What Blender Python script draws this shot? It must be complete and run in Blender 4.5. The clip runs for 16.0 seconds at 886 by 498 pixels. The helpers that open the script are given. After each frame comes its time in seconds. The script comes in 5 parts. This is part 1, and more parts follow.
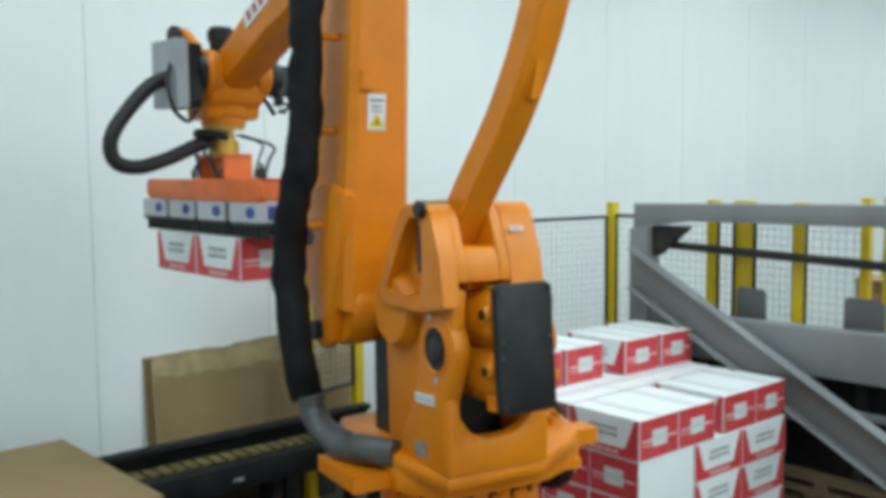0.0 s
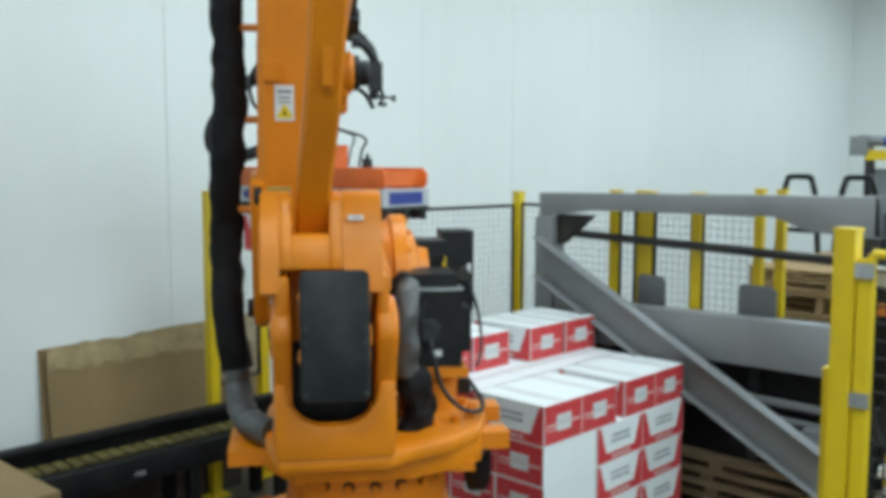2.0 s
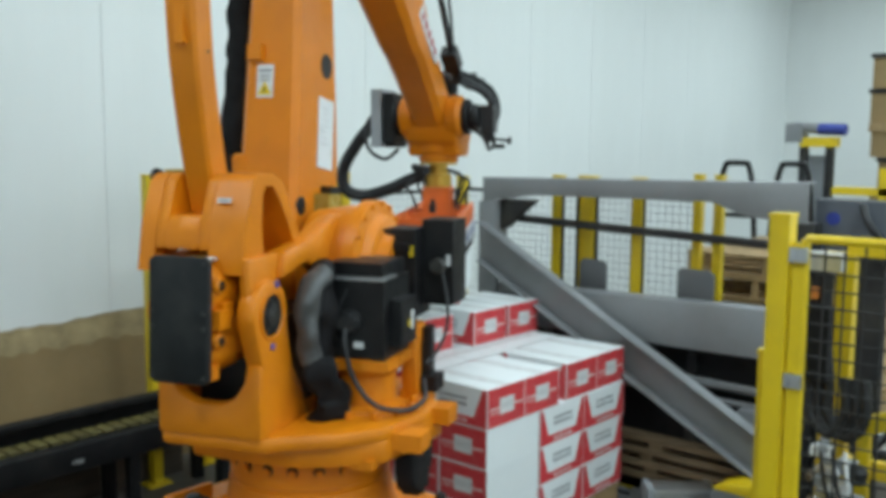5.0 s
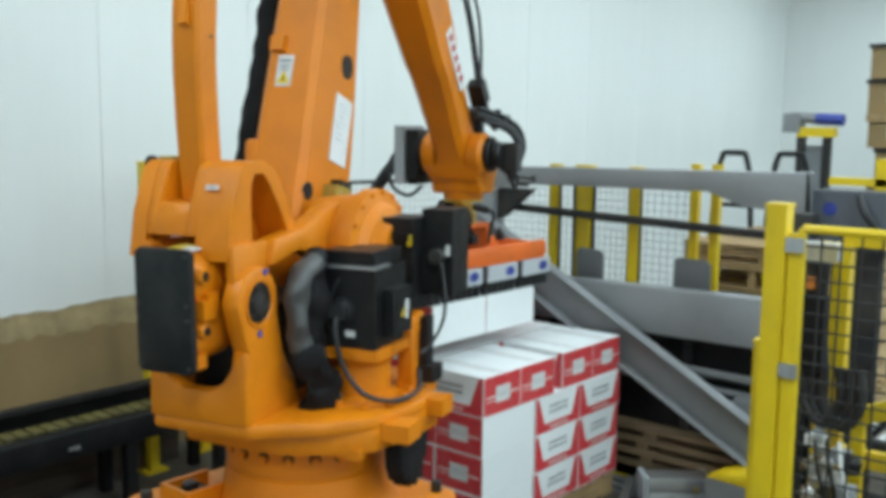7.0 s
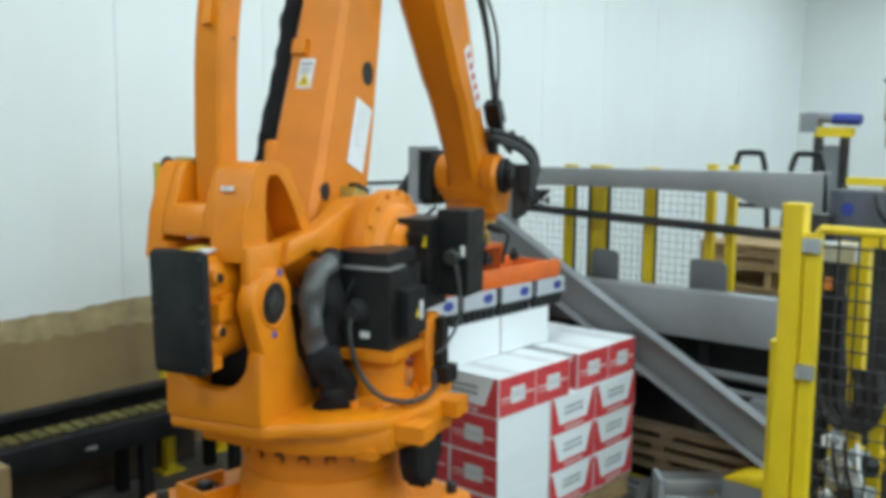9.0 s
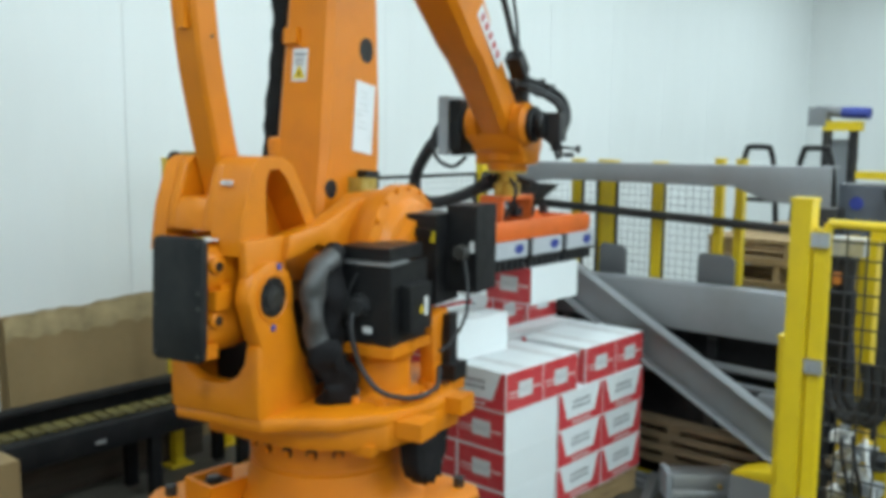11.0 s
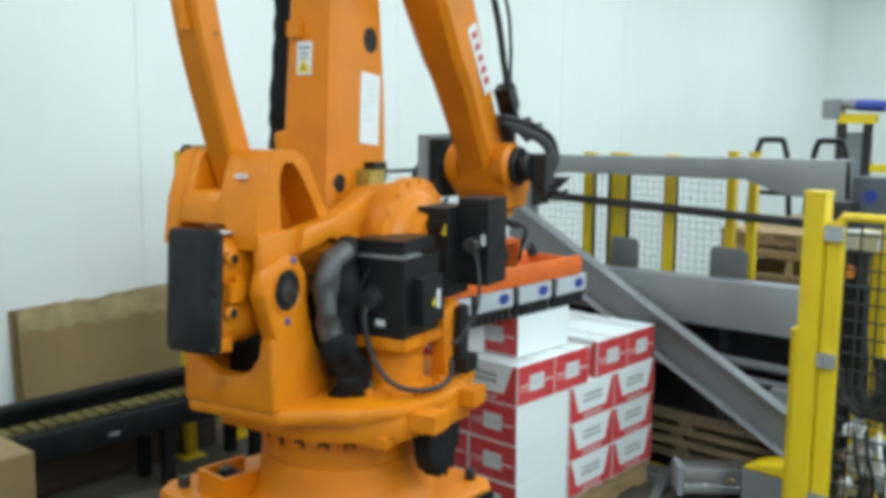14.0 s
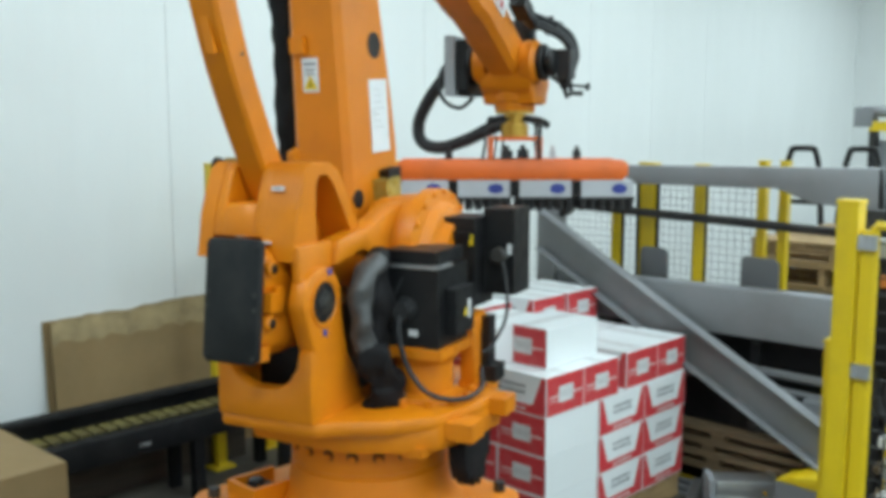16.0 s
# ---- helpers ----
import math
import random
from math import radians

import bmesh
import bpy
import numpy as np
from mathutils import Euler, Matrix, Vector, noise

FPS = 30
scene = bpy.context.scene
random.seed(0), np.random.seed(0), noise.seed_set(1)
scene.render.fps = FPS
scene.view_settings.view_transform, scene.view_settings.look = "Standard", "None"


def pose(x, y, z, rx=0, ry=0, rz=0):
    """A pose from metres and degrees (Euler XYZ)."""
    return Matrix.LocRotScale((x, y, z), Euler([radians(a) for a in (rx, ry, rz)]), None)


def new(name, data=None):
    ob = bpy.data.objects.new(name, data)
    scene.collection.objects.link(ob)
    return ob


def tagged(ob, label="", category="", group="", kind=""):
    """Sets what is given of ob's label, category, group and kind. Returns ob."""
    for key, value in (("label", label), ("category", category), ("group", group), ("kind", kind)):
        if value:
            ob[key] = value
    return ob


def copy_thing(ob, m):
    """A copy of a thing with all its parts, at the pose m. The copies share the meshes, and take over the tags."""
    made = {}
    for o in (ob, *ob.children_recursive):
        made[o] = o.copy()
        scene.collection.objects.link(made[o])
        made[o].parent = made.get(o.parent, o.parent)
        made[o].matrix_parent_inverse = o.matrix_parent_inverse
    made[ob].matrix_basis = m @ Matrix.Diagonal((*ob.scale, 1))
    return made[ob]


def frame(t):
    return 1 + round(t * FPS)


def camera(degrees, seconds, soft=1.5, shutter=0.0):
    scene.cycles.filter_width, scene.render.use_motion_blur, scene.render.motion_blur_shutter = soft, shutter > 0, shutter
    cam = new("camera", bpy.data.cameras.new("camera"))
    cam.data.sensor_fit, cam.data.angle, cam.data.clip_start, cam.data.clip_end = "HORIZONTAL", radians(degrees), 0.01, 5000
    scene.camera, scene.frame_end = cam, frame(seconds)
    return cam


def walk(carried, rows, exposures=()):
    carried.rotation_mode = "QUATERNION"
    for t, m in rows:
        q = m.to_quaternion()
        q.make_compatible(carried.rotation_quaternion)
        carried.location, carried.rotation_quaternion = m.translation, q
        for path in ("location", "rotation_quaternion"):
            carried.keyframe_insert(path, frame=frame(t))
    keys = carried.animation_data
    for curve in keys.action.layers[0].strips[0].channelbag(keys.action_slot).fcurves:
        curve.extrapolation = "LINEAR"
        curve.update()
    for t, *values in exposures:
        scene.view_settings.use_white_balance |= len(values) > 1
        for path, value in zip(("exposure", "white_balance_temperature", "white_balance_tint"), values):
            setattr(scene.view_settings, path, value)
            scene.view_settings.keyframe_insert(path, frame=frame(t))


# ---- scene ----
cam = camera(51.0, 16.0, soft=4.8, shutter=0.4)
EYE = (0.0, 0.0, 2.1)
# the hand-held view only turns: seconds, pitch, roll, heading
TURNS = [
    (0.0, -4.88, 0.49, -40.45),
    (0.5, -5.09, 0.42, -41.61),
    (1.0, -5.03, 0.40, -42.78),
    (1.5, -5.38, 0.24, -44.38),
    (2.0, -5.63, -0.05, -46.12),
    (2.5, -5.87, -0.15, -46.85),
    (3.0, -6.03, -0.24, -47.11),
    (3.5, -6.24, -0.22, -47.59),
    (4.0, -6.35, -0.27, -48.20),
    (4.5, -6.51, -0.32, -48.93),
    (5.0, -6.57, -0.41, -49.56),
    (7.5, -7.41, -0.75, -49.68),
    (8.0, -7.37, -0.73, -49.18),
    (8.5, -7.26, -0.64, -48.94),
    (9.0, -7.24, -0.55, -48.82),
    (11.5, -7.76, -0.47, -48.28),
    (12.0, -7.97, -0.44, -48.19),
    (12.5, -8.00, -0.35, -48.00),
    (13.0, -8.08, -0.45, -47.95),
    (13.5, -8.06, -0.39, -47.79),
    (14.0, -8.00, -0.40, -47.66),
    (14.5, -8.09, -0.45, -47.63),
    (15.0, -8.09, -0.41, -47.51),
    (15.5, -7.81, -0.15, -46.77),
    (16.0, -7.34, 0.03, -45.97),
]
walk(cam, [(t, pose(*EYE, 90 + p, r, h)) for t, p, r, h in TURNS], exposures=[(0.0, -0.12), (2.5, -0.17), (5.0, -0.22), (7.5, -0.02), (12.0, 0.02), (14.5, 0.08), (16.0, 0.02)])

# ---- world and lights ----
world = bpy.data.worlds.new("hall_world")
scene.world = world
world.use_nodes = True
world.node_tree.nodes["Background"].inputs[0].default_value = (0.75, 0.85, 0.9, 1)
world.node_tree.nodes["Background"].inputs[1].default_value = 0.05

CEILING = 4.9
LAMPS = [(x, y) for x in (-0.5, 3.6, 7.7, 11.8) for y in (-3.4, -0.4, 3.0)]
LAMP_WATTS = {-3.4: 118.0, -0.4: 88.0, 3.0: 56.0}
for i, (x, y) in enumerate(LAMPS):
    data = bpy.data.lights.new("strip_light", "AREA")
    data.shape, data.size, data.size_y = "RECTANGLE", 2.4, 0.5
    data.energy, data.color = LAMP_WATTS[y], (0.8, 0.985, 1.055)
    ob = new("strip_light_lamp", data)
    ob.matrix_world = pose(x, y, CEILING - 0.14)

# ---- materials ----


def material(name, color, rough=0.5, metal=0.0, vary=0.12, scale=6.0, bump=0.0, bump_scale=60.0, dirt=None, dirt_amount=0.0,
             dirt_scale=2.0, spec=0.5, emit=0.0, random_tint=0.0, stretch=(1, 1, 1)):
    """Paint, wood, steel and so on: a base colour that varies at two scales, with fine relief."""
    m = bpy.data.materials.new(name)
    m.use_nodes = True
    nt = m.node_tree
    b = nt.nodes["Principled BSDF"]
    link = nt.links.new
    co = nt.nodes.new("ShaderNodeTexCoord")
    mp = nt.nodes.new("ShaderNodeMapping")
    mp.inputs["Scale"].default_value = stretch
    link(co.outputs["Object"], mp.inputs["Vector"])

    def cloud(sc, detail):
        n = nt.nodes.new("ShaderNodeTexNoise")
        n.inputs["Scale"].default_value, n.inputs["Detail"].default_value = sc, detail
        link(mp.outputs["Vector"], n.inputs["Vector"])
        return n.outputs["Fac"]

    def mix(kind, fac, a, c):
        n = nt.nodes.new("ShaderNodeMix")
        n.data_type, n.blend_type = "RGBA", kind
        for sock, v in ((n.inputs[0], fac), (n.inputs[6], a), (n.inputs[7], c)):
            if isinstance(v, bpy.types.NodeSocket):
                link(v, sock)
            else:
                sock.default_value = v
        return n.outputs[2]

    def ramp(fac, lo, hi, p0=0.3, p1=0.7):
        n = nt.nodes.new("ShaderNodeMapRange")
        n.inputs[1].default_value, n.inputs[2].default_value = p0, p1
        n.inputs[3].default_value, n.inputs[4].default_value = lo, hi
        link(fac, n.inputs[0])
        return n.outputs[0]

    dark = tuple(c * (1 - vary) for c in color) + (1,)
    light = tuple(min(1, c * (1 + vary * 0.7)) for c in color) + (1,)
    col = mix("MIX", ramp(cloud(scale, 6), 0, 1), dark, light)
    fine = cloud(scale * 14, 3)
    col = mix("MULTIPLY", ramp(fine, 0.0, vary), col, (0.55, 0.55, 0.55, 1))
    if dirt:
        col = mix("MIX", ramp(cloud(dirt_scale, 8), 0, dirt_amount, 0.48, 0.72), col, tuple(dirt) + (1,))
    if random_tint:
        oi = nt.nodes.new("ShaderNodeObjectInfo")
        col = mix("MULTIPLY", ramp(oi.outputs["Random"], 0, random_tint, 0, 1), col, (0.4, 0.36, 0.3, 1))
    link(col, b.inputs["Base Color"])
    link(ramp(cloud(scale * 3, 4), max(0.04, rough - 0.09), min(1, rough + 0.09)), b.inputs["Roughness"])
    b.inputs["Metallic"].default_value = metal
    b.inputs["Specular IOR Level"].default_value = spec
    if bump:
        n = nt.nodes.new("ShaderNodeBump")
        n.inputs["Strength"].default_value, n.inputs["Distance"].default_value = bump, 0.004
        link(cloud(bump_scale, 5), n.inputs["Height"])
        link(n.outputs["Normal"], b.inputs["Normal"])
    if emit:
        b.inputs["Emission Color"].default_value = tuple(color) + (1,)
        b.inputs["Emission Strength"].default_value = emit
    return m


ORANGE = material("orange_enamel", (0.69, 0.204, 0.003), 0.4, spec=0.4, vary=0.06, scale=3, bump=0.12, bump_scale=90, dirt=(0.42, 0.12, 0.008), dirt_amount=0.35, dirt_scale=5)
ORANGE_RED = material("red_orange_paint", (0.78, 0.15, 0.02), 0.45, vary=0.08, scale=4, bump=0.1, dirt=(0.25, 0.08, 0.03), dirt_amount=0.3, dirt_scale=6)
BLACK = material("black_motor_paint", (0.007, 0.007, 0.008), 0.45, spec=0.35, vary=0.3, scale=5, bump=0.08, dirt=(0.03, 0.029, 0.027), dirt_amount=0.35, dirt_scale=7)
COVER = material("black_cover_plate", (0.009, 0.01, 0.011), 0.55, spec=0.35, vary=0.25, scale=5, bump=0.1, dirt=(0.07, 0.065, 0.06), dirt_amount=0.3, dirt_scale=6)
RUBBER = material("black_rubber", (0.015, 0.015, 0.017), 0.55, vary=0.3, scale=20, bump=0.3, bump_scale=120)
SLEEVE = material("black_fabric_sleeve", (0.011, 0.01, 0.011), 0.75, spec=0.2, vary=0.35, scale=9, bump=0.8, bump_scale=40)
SILVER_SLEEVE = material("silver_sleeve", (0.1, 0.1, 0.1), 0.5, metal=0.3, vary=0.35, scale=12, bump=0.8, bump_scale=45)
GREY_STEEL = material("grey_painted_steel", (0.22, 0.225, 0.235), 0.5, vary=0.1, scale=2.5, bump=0.15, bump_scale=50, dirt=(0.13, 0.12, 0.11), dirt_amount=0.35, dirt_scale=3)
DARK_STEEL = material("dark_steel", (0.03, 0.03, 0.032), 0.45, metal=0.4, vary=0.3, scale=5, bump=0.2, dirt=(0.1, 0.09, 0.07), dirt_amount=0.4, dirt_scale=4)
ALU = material("brushed_aluminium", (0.55, 0.56, 0.57), 0.35, metal=0.85, vary=0.12, scale=5, bump=0.15, stretch=(1, 8, 1))
GREY_BOX = material("light_grey_casing", (0.32, 0.34, 0.36), 0.45, vary=0.1, scale=5, bump=0.06)
YELLOW = material("yellow_powder_coat", (0.72, 0.5, 0.008), 0.42, vary=0.06, scale=3, bump=0.1, bump_scale=150, dirt=(0.3, 0.22, 0.03), dirt_amount=0.3, dirt_scale=5)
BLACK_WIRE = material("black_wire", (0.02, 0.02, 0.02), 0.5, vary=0.2, scale=10)
GREY_WIRE = material("grey_wire", (0.42, 0.43, 0.43), 0.45, vary=0.2, scale=10)
WALL = material("white_panel_sheet", (0.78, 0.8, 0.79), 0.42, vary=0.025, scale=0.8, bump=0.03, bump_scale=14, dirt=(0.62, 0.63, 0.6), dirt_amount=0.22, dirt_scale=1.1, stretch=(1, 1, 0.25))
SEAM = material("panel_joint", (0.72, 0.74, 0.73), 0.6, vary=0.1)
FLOOR = material("worn_concrete", (0.09, 0.08, 0.066), 0.55, vary=0.25, scale=1.5, bump=0.25, bump_scale=40, dirt=(0.05, 0.043, 0.034), dirt_amount=0.6, dirt_scale=1.2)
CARDBOARD = material("brown_cardboard", (0.255, 0.17, 0.075), 0.8, vary=0.12, scale=2, bump=0.2, bump_scale=30, dirt=(0.3, 0.19, 0.08), dirt_amount=0.4, dirt_scale=2.5)
CARD_EDGE = material("torn_cardboard", (0.36, 0.27, 0.14), 0.85, vary=0.3, scale=9, bump=0.9, bump_scale=25)
CARTON = material("white_carton", (0.82, 0.85, 0.86), 0.55, vary=0.03, scale=4, bump=0.06, bump_scale=25, dirt=(0.7, 0.71, 0.71), dirt_amount=0.25, dirt_scale=4, random_tint=0.05)
RED = material("red_carton_print", (0.62, 0.04, 0.048), 0.5, vary=0.1, scale=6, bump=0.04, dirt=(0.6, 0.14, 0.13), dirt_amount=0.4, dirt_scale=9)
INK = material("grey_print", (0.24, 0.24, 0.26), 0.6, vary=0.2, scale=30)
PALE = material("pale_print", (0.74, 0.6, 0.58), 0.6, vary=0.1, scale=20)
FAINT = material("faint_grey_print", (0.5, 0.5, 0.5), 0.6, vary=0.1, scale=20)
LABEL = material("paper_label", (0.68, 0.68, 0.68), 0.6, vary=0.12, scale=25)
MODULE = material("grey_white_module", (0.48, 0.5, 0.53), 0.4, vary=0.08, scale=6)
PLATE_GREY = material("slate_painted_steel", (0.12, 0.125, 0.13), 0.5, vary=0.12, scale=4, bump=0.1)
WHITE = material("white_plastic", (0.75, 0.76, 0.77), 0.35, vary=0.05, scale=6)
BLUE = material("blue_mark", (0.03, 0.05, 0.28), 0.5, vary=0.2, scale=20)
WOOD = material("pallet_wood", (0.46, 0.31, 0.15), 0.75, vary=0.25, scale=3, bump=0.5, bump_scale=30, dirt=(0.22, 0.14, 0.07), dirt_amount=0.5, dirt_scale=5, random_tint=0.5, stretch=(1, 9, 9))
# darker brown than the pallet wood, for the planks stacked behind the frame
DARK_WOOD = material("dark_brown_wood", (0.26, 0.18, 0.1), 0.8, vary=0.35, scale=3, bump=0.5, bump_scale=30, dirt=(0.08, 0.06, 0.04), dirt_amount=0.6, dirt_scale=4, random_tint=0.6, stretch=(1, 9, 9))
BRASS = material("yellowed_brass", (0.6, 0.36, 0.06), 0.35, metal=0.6, vary=0.15, scale=9)
AMBER = material("old_amber_plastic", (0.42, 0.3, 0.06), 0.3, vary=0.2, scale=12)
CEILING_WHITE = material("white_ceiling_sheet", (0.75, 0.77, 0.76), 0.6, vary=0.03, scale=1)
GLOW = material("lit_diffuser", (0.9, 1.0, 0.96), 0.5, vary=0.0, emit=3.0)
REDCAP = material("red_plastic", (0.5, 0.03, 0.02), 0.4)

# ---- building helpers ----


def grow(bm, verts, faces):
    vs = [bm.verts.new(v) for v in verts]
    for f in faces:
        bm.faces.new([vs[i] for i in f])
    return vs


def bevelled(bm, verts, width, seg=2):
    if width:
        edges = {e for v in verts for e in v.link_edges if len(e.link_faces) == 2 and e.calc_face_angle() > 0.45}
        bmesh.ops.bevel(bm, geom=list(edges), offset=width, segments=seg, affect="EDGES", profile=0.5)


def block(bm, x0, x1, y0, y1, z0, z1, r=0.0, m=None):
    """A box with rounded edges."""
    c = [(x, y, z) for z in (z0, z1) for y in (y0, y1) for x in (x0, x1)]
    if m:
        c = [m @ Vector(p) for p in c]
    vs = grow(bm, c, [(0, 2, 3, 1), (4, 5, 7, 6), (0, 1, 5, 4), (2, 6, 7, 3), (0, 4, 6, 2), (1, 3, 7, 5)])
    bevelled(bm, vs, r)


def slab(bm, outline, axis, a, b, r=0.0, m=None):
    """An outline in the plane across axis, drawn out from a to b. x: outline in (y, z); y: in (x, z); z: in (x, y)."""
    def put(p, q):
        v = Vector({"x": (q, p[0], p[1]), "y": (p[0], q, p[1]), "z": (p[0], p[1], q)}[axis])
        return m @ v if m else v
    n = len(outline)
    vs = grow(bm, [put(p, a) for p in outline] + [put(p, b) for p in outline],
              [tuple(range(n)), tuple(range(2 * n - 1, n - 1, -1))] + [(i, i + n, (i + 1) % n + n, (i + 1) % n) for i in range(n)])
    bmesh.ops.recalc_face_normals(bm, faces=list({f for v in vs for f in v.link_faces}))
    bevelled(bm, vs, r)


def ring_points(c, direction, r, seg, start=0.0):
    d = Vector(direction).normalized()
    a = d.orthogonal().normalized() if abs(d.z) < 0.9 else Vector((1, 0, 0)).cross(d).normalized()
    b = d.cross(a)
    return [Vector(c) + r * (math.cos(2 * math.pi * i / seg + start) * a + math.sin(2 * math.pi * i / seg + start) * b) for i in range(seg)]


def lathe(bm, p0, p1, profile, seg=28):
    """Rings round the line p0-p1; profile: (distance along in metres, radius)."""
    p0, p1 = Vector(p0), Vector(p1)
    d = (p1 - p0).normalized()
    rows = [[bm.verts.new(v) for v in ring_points(p0 + d * s, d, max(r, 0.0005), seg)] for s, r in profile]
    made = []
    for a, b in zip(rows, rows[1:]):
        for i in range(seg):
            made.append(bm.faces.new((a[i], a[(i + 1) % seg], b[(i + 1) % seg], b[i])))
    made.append(bm.faces.new(rows[0][::-1]))
    made.append(bm.faces.new(rows[-1]))
    bmesh.ops.recalc_face_normals(bm, faces=made)


def rod(bm, p0, p1, r, seg=14, edge=None):
    n = (Vector(p1) - Vector(p0)).length
    e = min(r * 0.2, n * 0.2) if edge is None else edge
    lathe(bm, p0, p1, [(0, r - e), (e, r), (n - e, r), (n, r - e)], seg)


def smooth_path(points, steps=6):
    """A curve through the points."""
    p = [Vector(q) for q in points]
    p = [2 * p[0] - p[1]] + p + [2 * p[-1] - p[-2]]
    out = []
    for i in range(1, len(p) - 2):
        for s in range(steps):
            t = s / steps
            out.append(0.5 * (2 * p[i] + (p[i + 1] - p[i - 1]) * t + (2 * p[i - 1] - 5 * p[i] + 4 * p[i + 1] - p[i + 2]) * t * t
                              + (3 * p[i] - p[i - 1] - 3 * p[i + 1] + p[i + 2]) * t ** 3))
    out.append(p[-2])
    return out


def tube(bm, points, r, seg=12, steps=6, ribs=0.0, rough=0.0):
    """A hose along a curve; ribs: the depth of its corrugation; rough: how far folds push it out."""
    path = smooth_path(points, steps)
    rows, up = [], Vector((0.31, 0.2, 0.93))
    for i, c in enumerate(path):
        d = (path[min(i + 1, len(path) - 1)] - path[max(i - 1, 0)]).normalized()
        a = (up - up.dot(d) * d).normalized()
        up, b = a, d.cross(a)
        rr = r + (ribs if i % 2 else 0.0)
        row = []
        for k in range(seg):
            w = 2 * math.pi * k / seg
            v = c + rr * (math.cos(w) * a + math.sin(w) * b)
            if rough:
                v += (v - c) * rough * noise.noise(v * 14)
            row.append(bm.verts.new(v))
        rows.append(row)
    made = []
    for a, b in zip(rows, rows[1:]):
        for k in range(seg):
            made.append(bm.faces.new((a[k], a[(k + 1) % seg], b[(k + 1) % seg], b[k])))
    made.append(bm.faces.new(rows[0][::-1]))
    made.append(bm.faces.new(rows[-1]))
    bmesh.ops.recalc_face_normals(bm, faces=made)


def mesh_of(name, bm, mat, angle=0.6):
    me = bpy.data.meshes.new(name)
    bm.normal_update()
    for f in bm.faces:
        f.smooth = True
    for e in bm.edges:
        e.smooth = len(e.link_faces) == 2 and e.calc_face_angle() < angle
    bm.to_mesh(me)
    bm.free()
    for mt in mat if isinstance(mat, (list, tuple)) else [mat]:
        me.materials.append(mt)
    return me


def part(name, bm, mat, parent=None, label=""):
    """Links a bmesh as one mesh object, under a thing or a part."""
    ob = new(name, mesh_of(name, bm, mat))
    ob.parent = parent
    return tagged(ob, label)


def thing(name, label, category, m=None, group="", kind=""):
    ob = new(name)
    ob.empty_display_size = 0.1
    if m is not None:
        ob.matrix_basis = m
    return tagged(ob, label, category, group, kind)


def quad_part(name, quads, mat, parent, label=""):
    """Thin print lying on a face: each quad is four corners."""
    bm = bmesh.new()
    for q in quads:
        bm.faces.new([bm.verts.new(v) for v in q])
    ob = part(name, bm, mat, parent, label)
    if len(quads) > 1 and name in ("lettering", "barcode", "slogan"):
        ob["kind"] = "stuff"
    return ob

# ---- the hall ----


def build_hall():
    bm = bmesh.new()
    block(bm, -4.2, 16.2, -5.2, 5.6, -0.2, 0.0)
    tagged(part("floor", bm, FLOOR), "worn grey concrete floor, stained and dusty", "floor", kind="structure")
    bm = bmesh.new()
    block(bm, -4.2, 16.2, -5.2, 5.62, CEILING, CEILING + 0.15)
    tagged(part("ceiling", bm, CEILING_WHITE), "white sheet metal ceiling with strip lights", "ceiling", kind="structure")
    # long wall of insulated panels with vertical joints
    bm = bmesh.new()
    block(bm, -4.2, 14.6, 5.43, 5.62, 0.0, CEILING)
    wall = tagged(part("wall_north", bm, SEAM), "white insulated panel wall with thin vertical joints", "wall", kind="structure")
    w = 1.14
    bm = bmesh.new()
    block(bm, 0.002, w - 0.002, -0.03, 0.03, 0.0, CEILING - 0.01, 0.002)
    for i in range(1, 8):
        block(bm, i * w / 8 - 0.004, i * w / 8 + 0.004, -0.0305, -0.029, 0.0, CEILING - 0.02)
    panel = mesh_of("panel", bm, WALL)
    for i in range(16):
        ob = new("panel", panel)
        ob.parent = wall
        ob.location = (3.06 + (i - 6) * w, 5.4, 0.004)
    for name, box in (("wall_east", (14.42, 14.6, -5.2, 5.37)), ("wall_south", (-4.2, 14.42, -5.2, -5.0)), ("wall_west", (-4.2, -4.0, -5.0, 5.37))):
        bm = bmesh.new()
        block(bm, *box, 0.0, CEILING, 0.0)
        tagged(part(name, bm, WALL), "white insulated panel wall of the hall", "wall", kind="structure")
    for x, y in LAMPS:
        lamp = thing("ceiling_light", "long white fluorescent strip light under the ceiling", "ceiling light", pose(x, y, CEILING), "strip lights")
        bm = bmesh.new()
        block(bm, -1.25, 1.25, -0.28, 0.28, -0.09, 0.0, 0.01)
        part("housing", bm, WHITE, lamp)
        bm = bmesh.new()
        block(bm, -1.2, 1.2, -0.24, 0.24, -0.12, -0.092, 0.005)
        part("diffuser", bm, GLOW, lamp, "glowing white diffuser")


build_hall()

# ---- cartons ----
BOX_L, BOX_W, BOX_H = 0.425, 0.3, 0.198


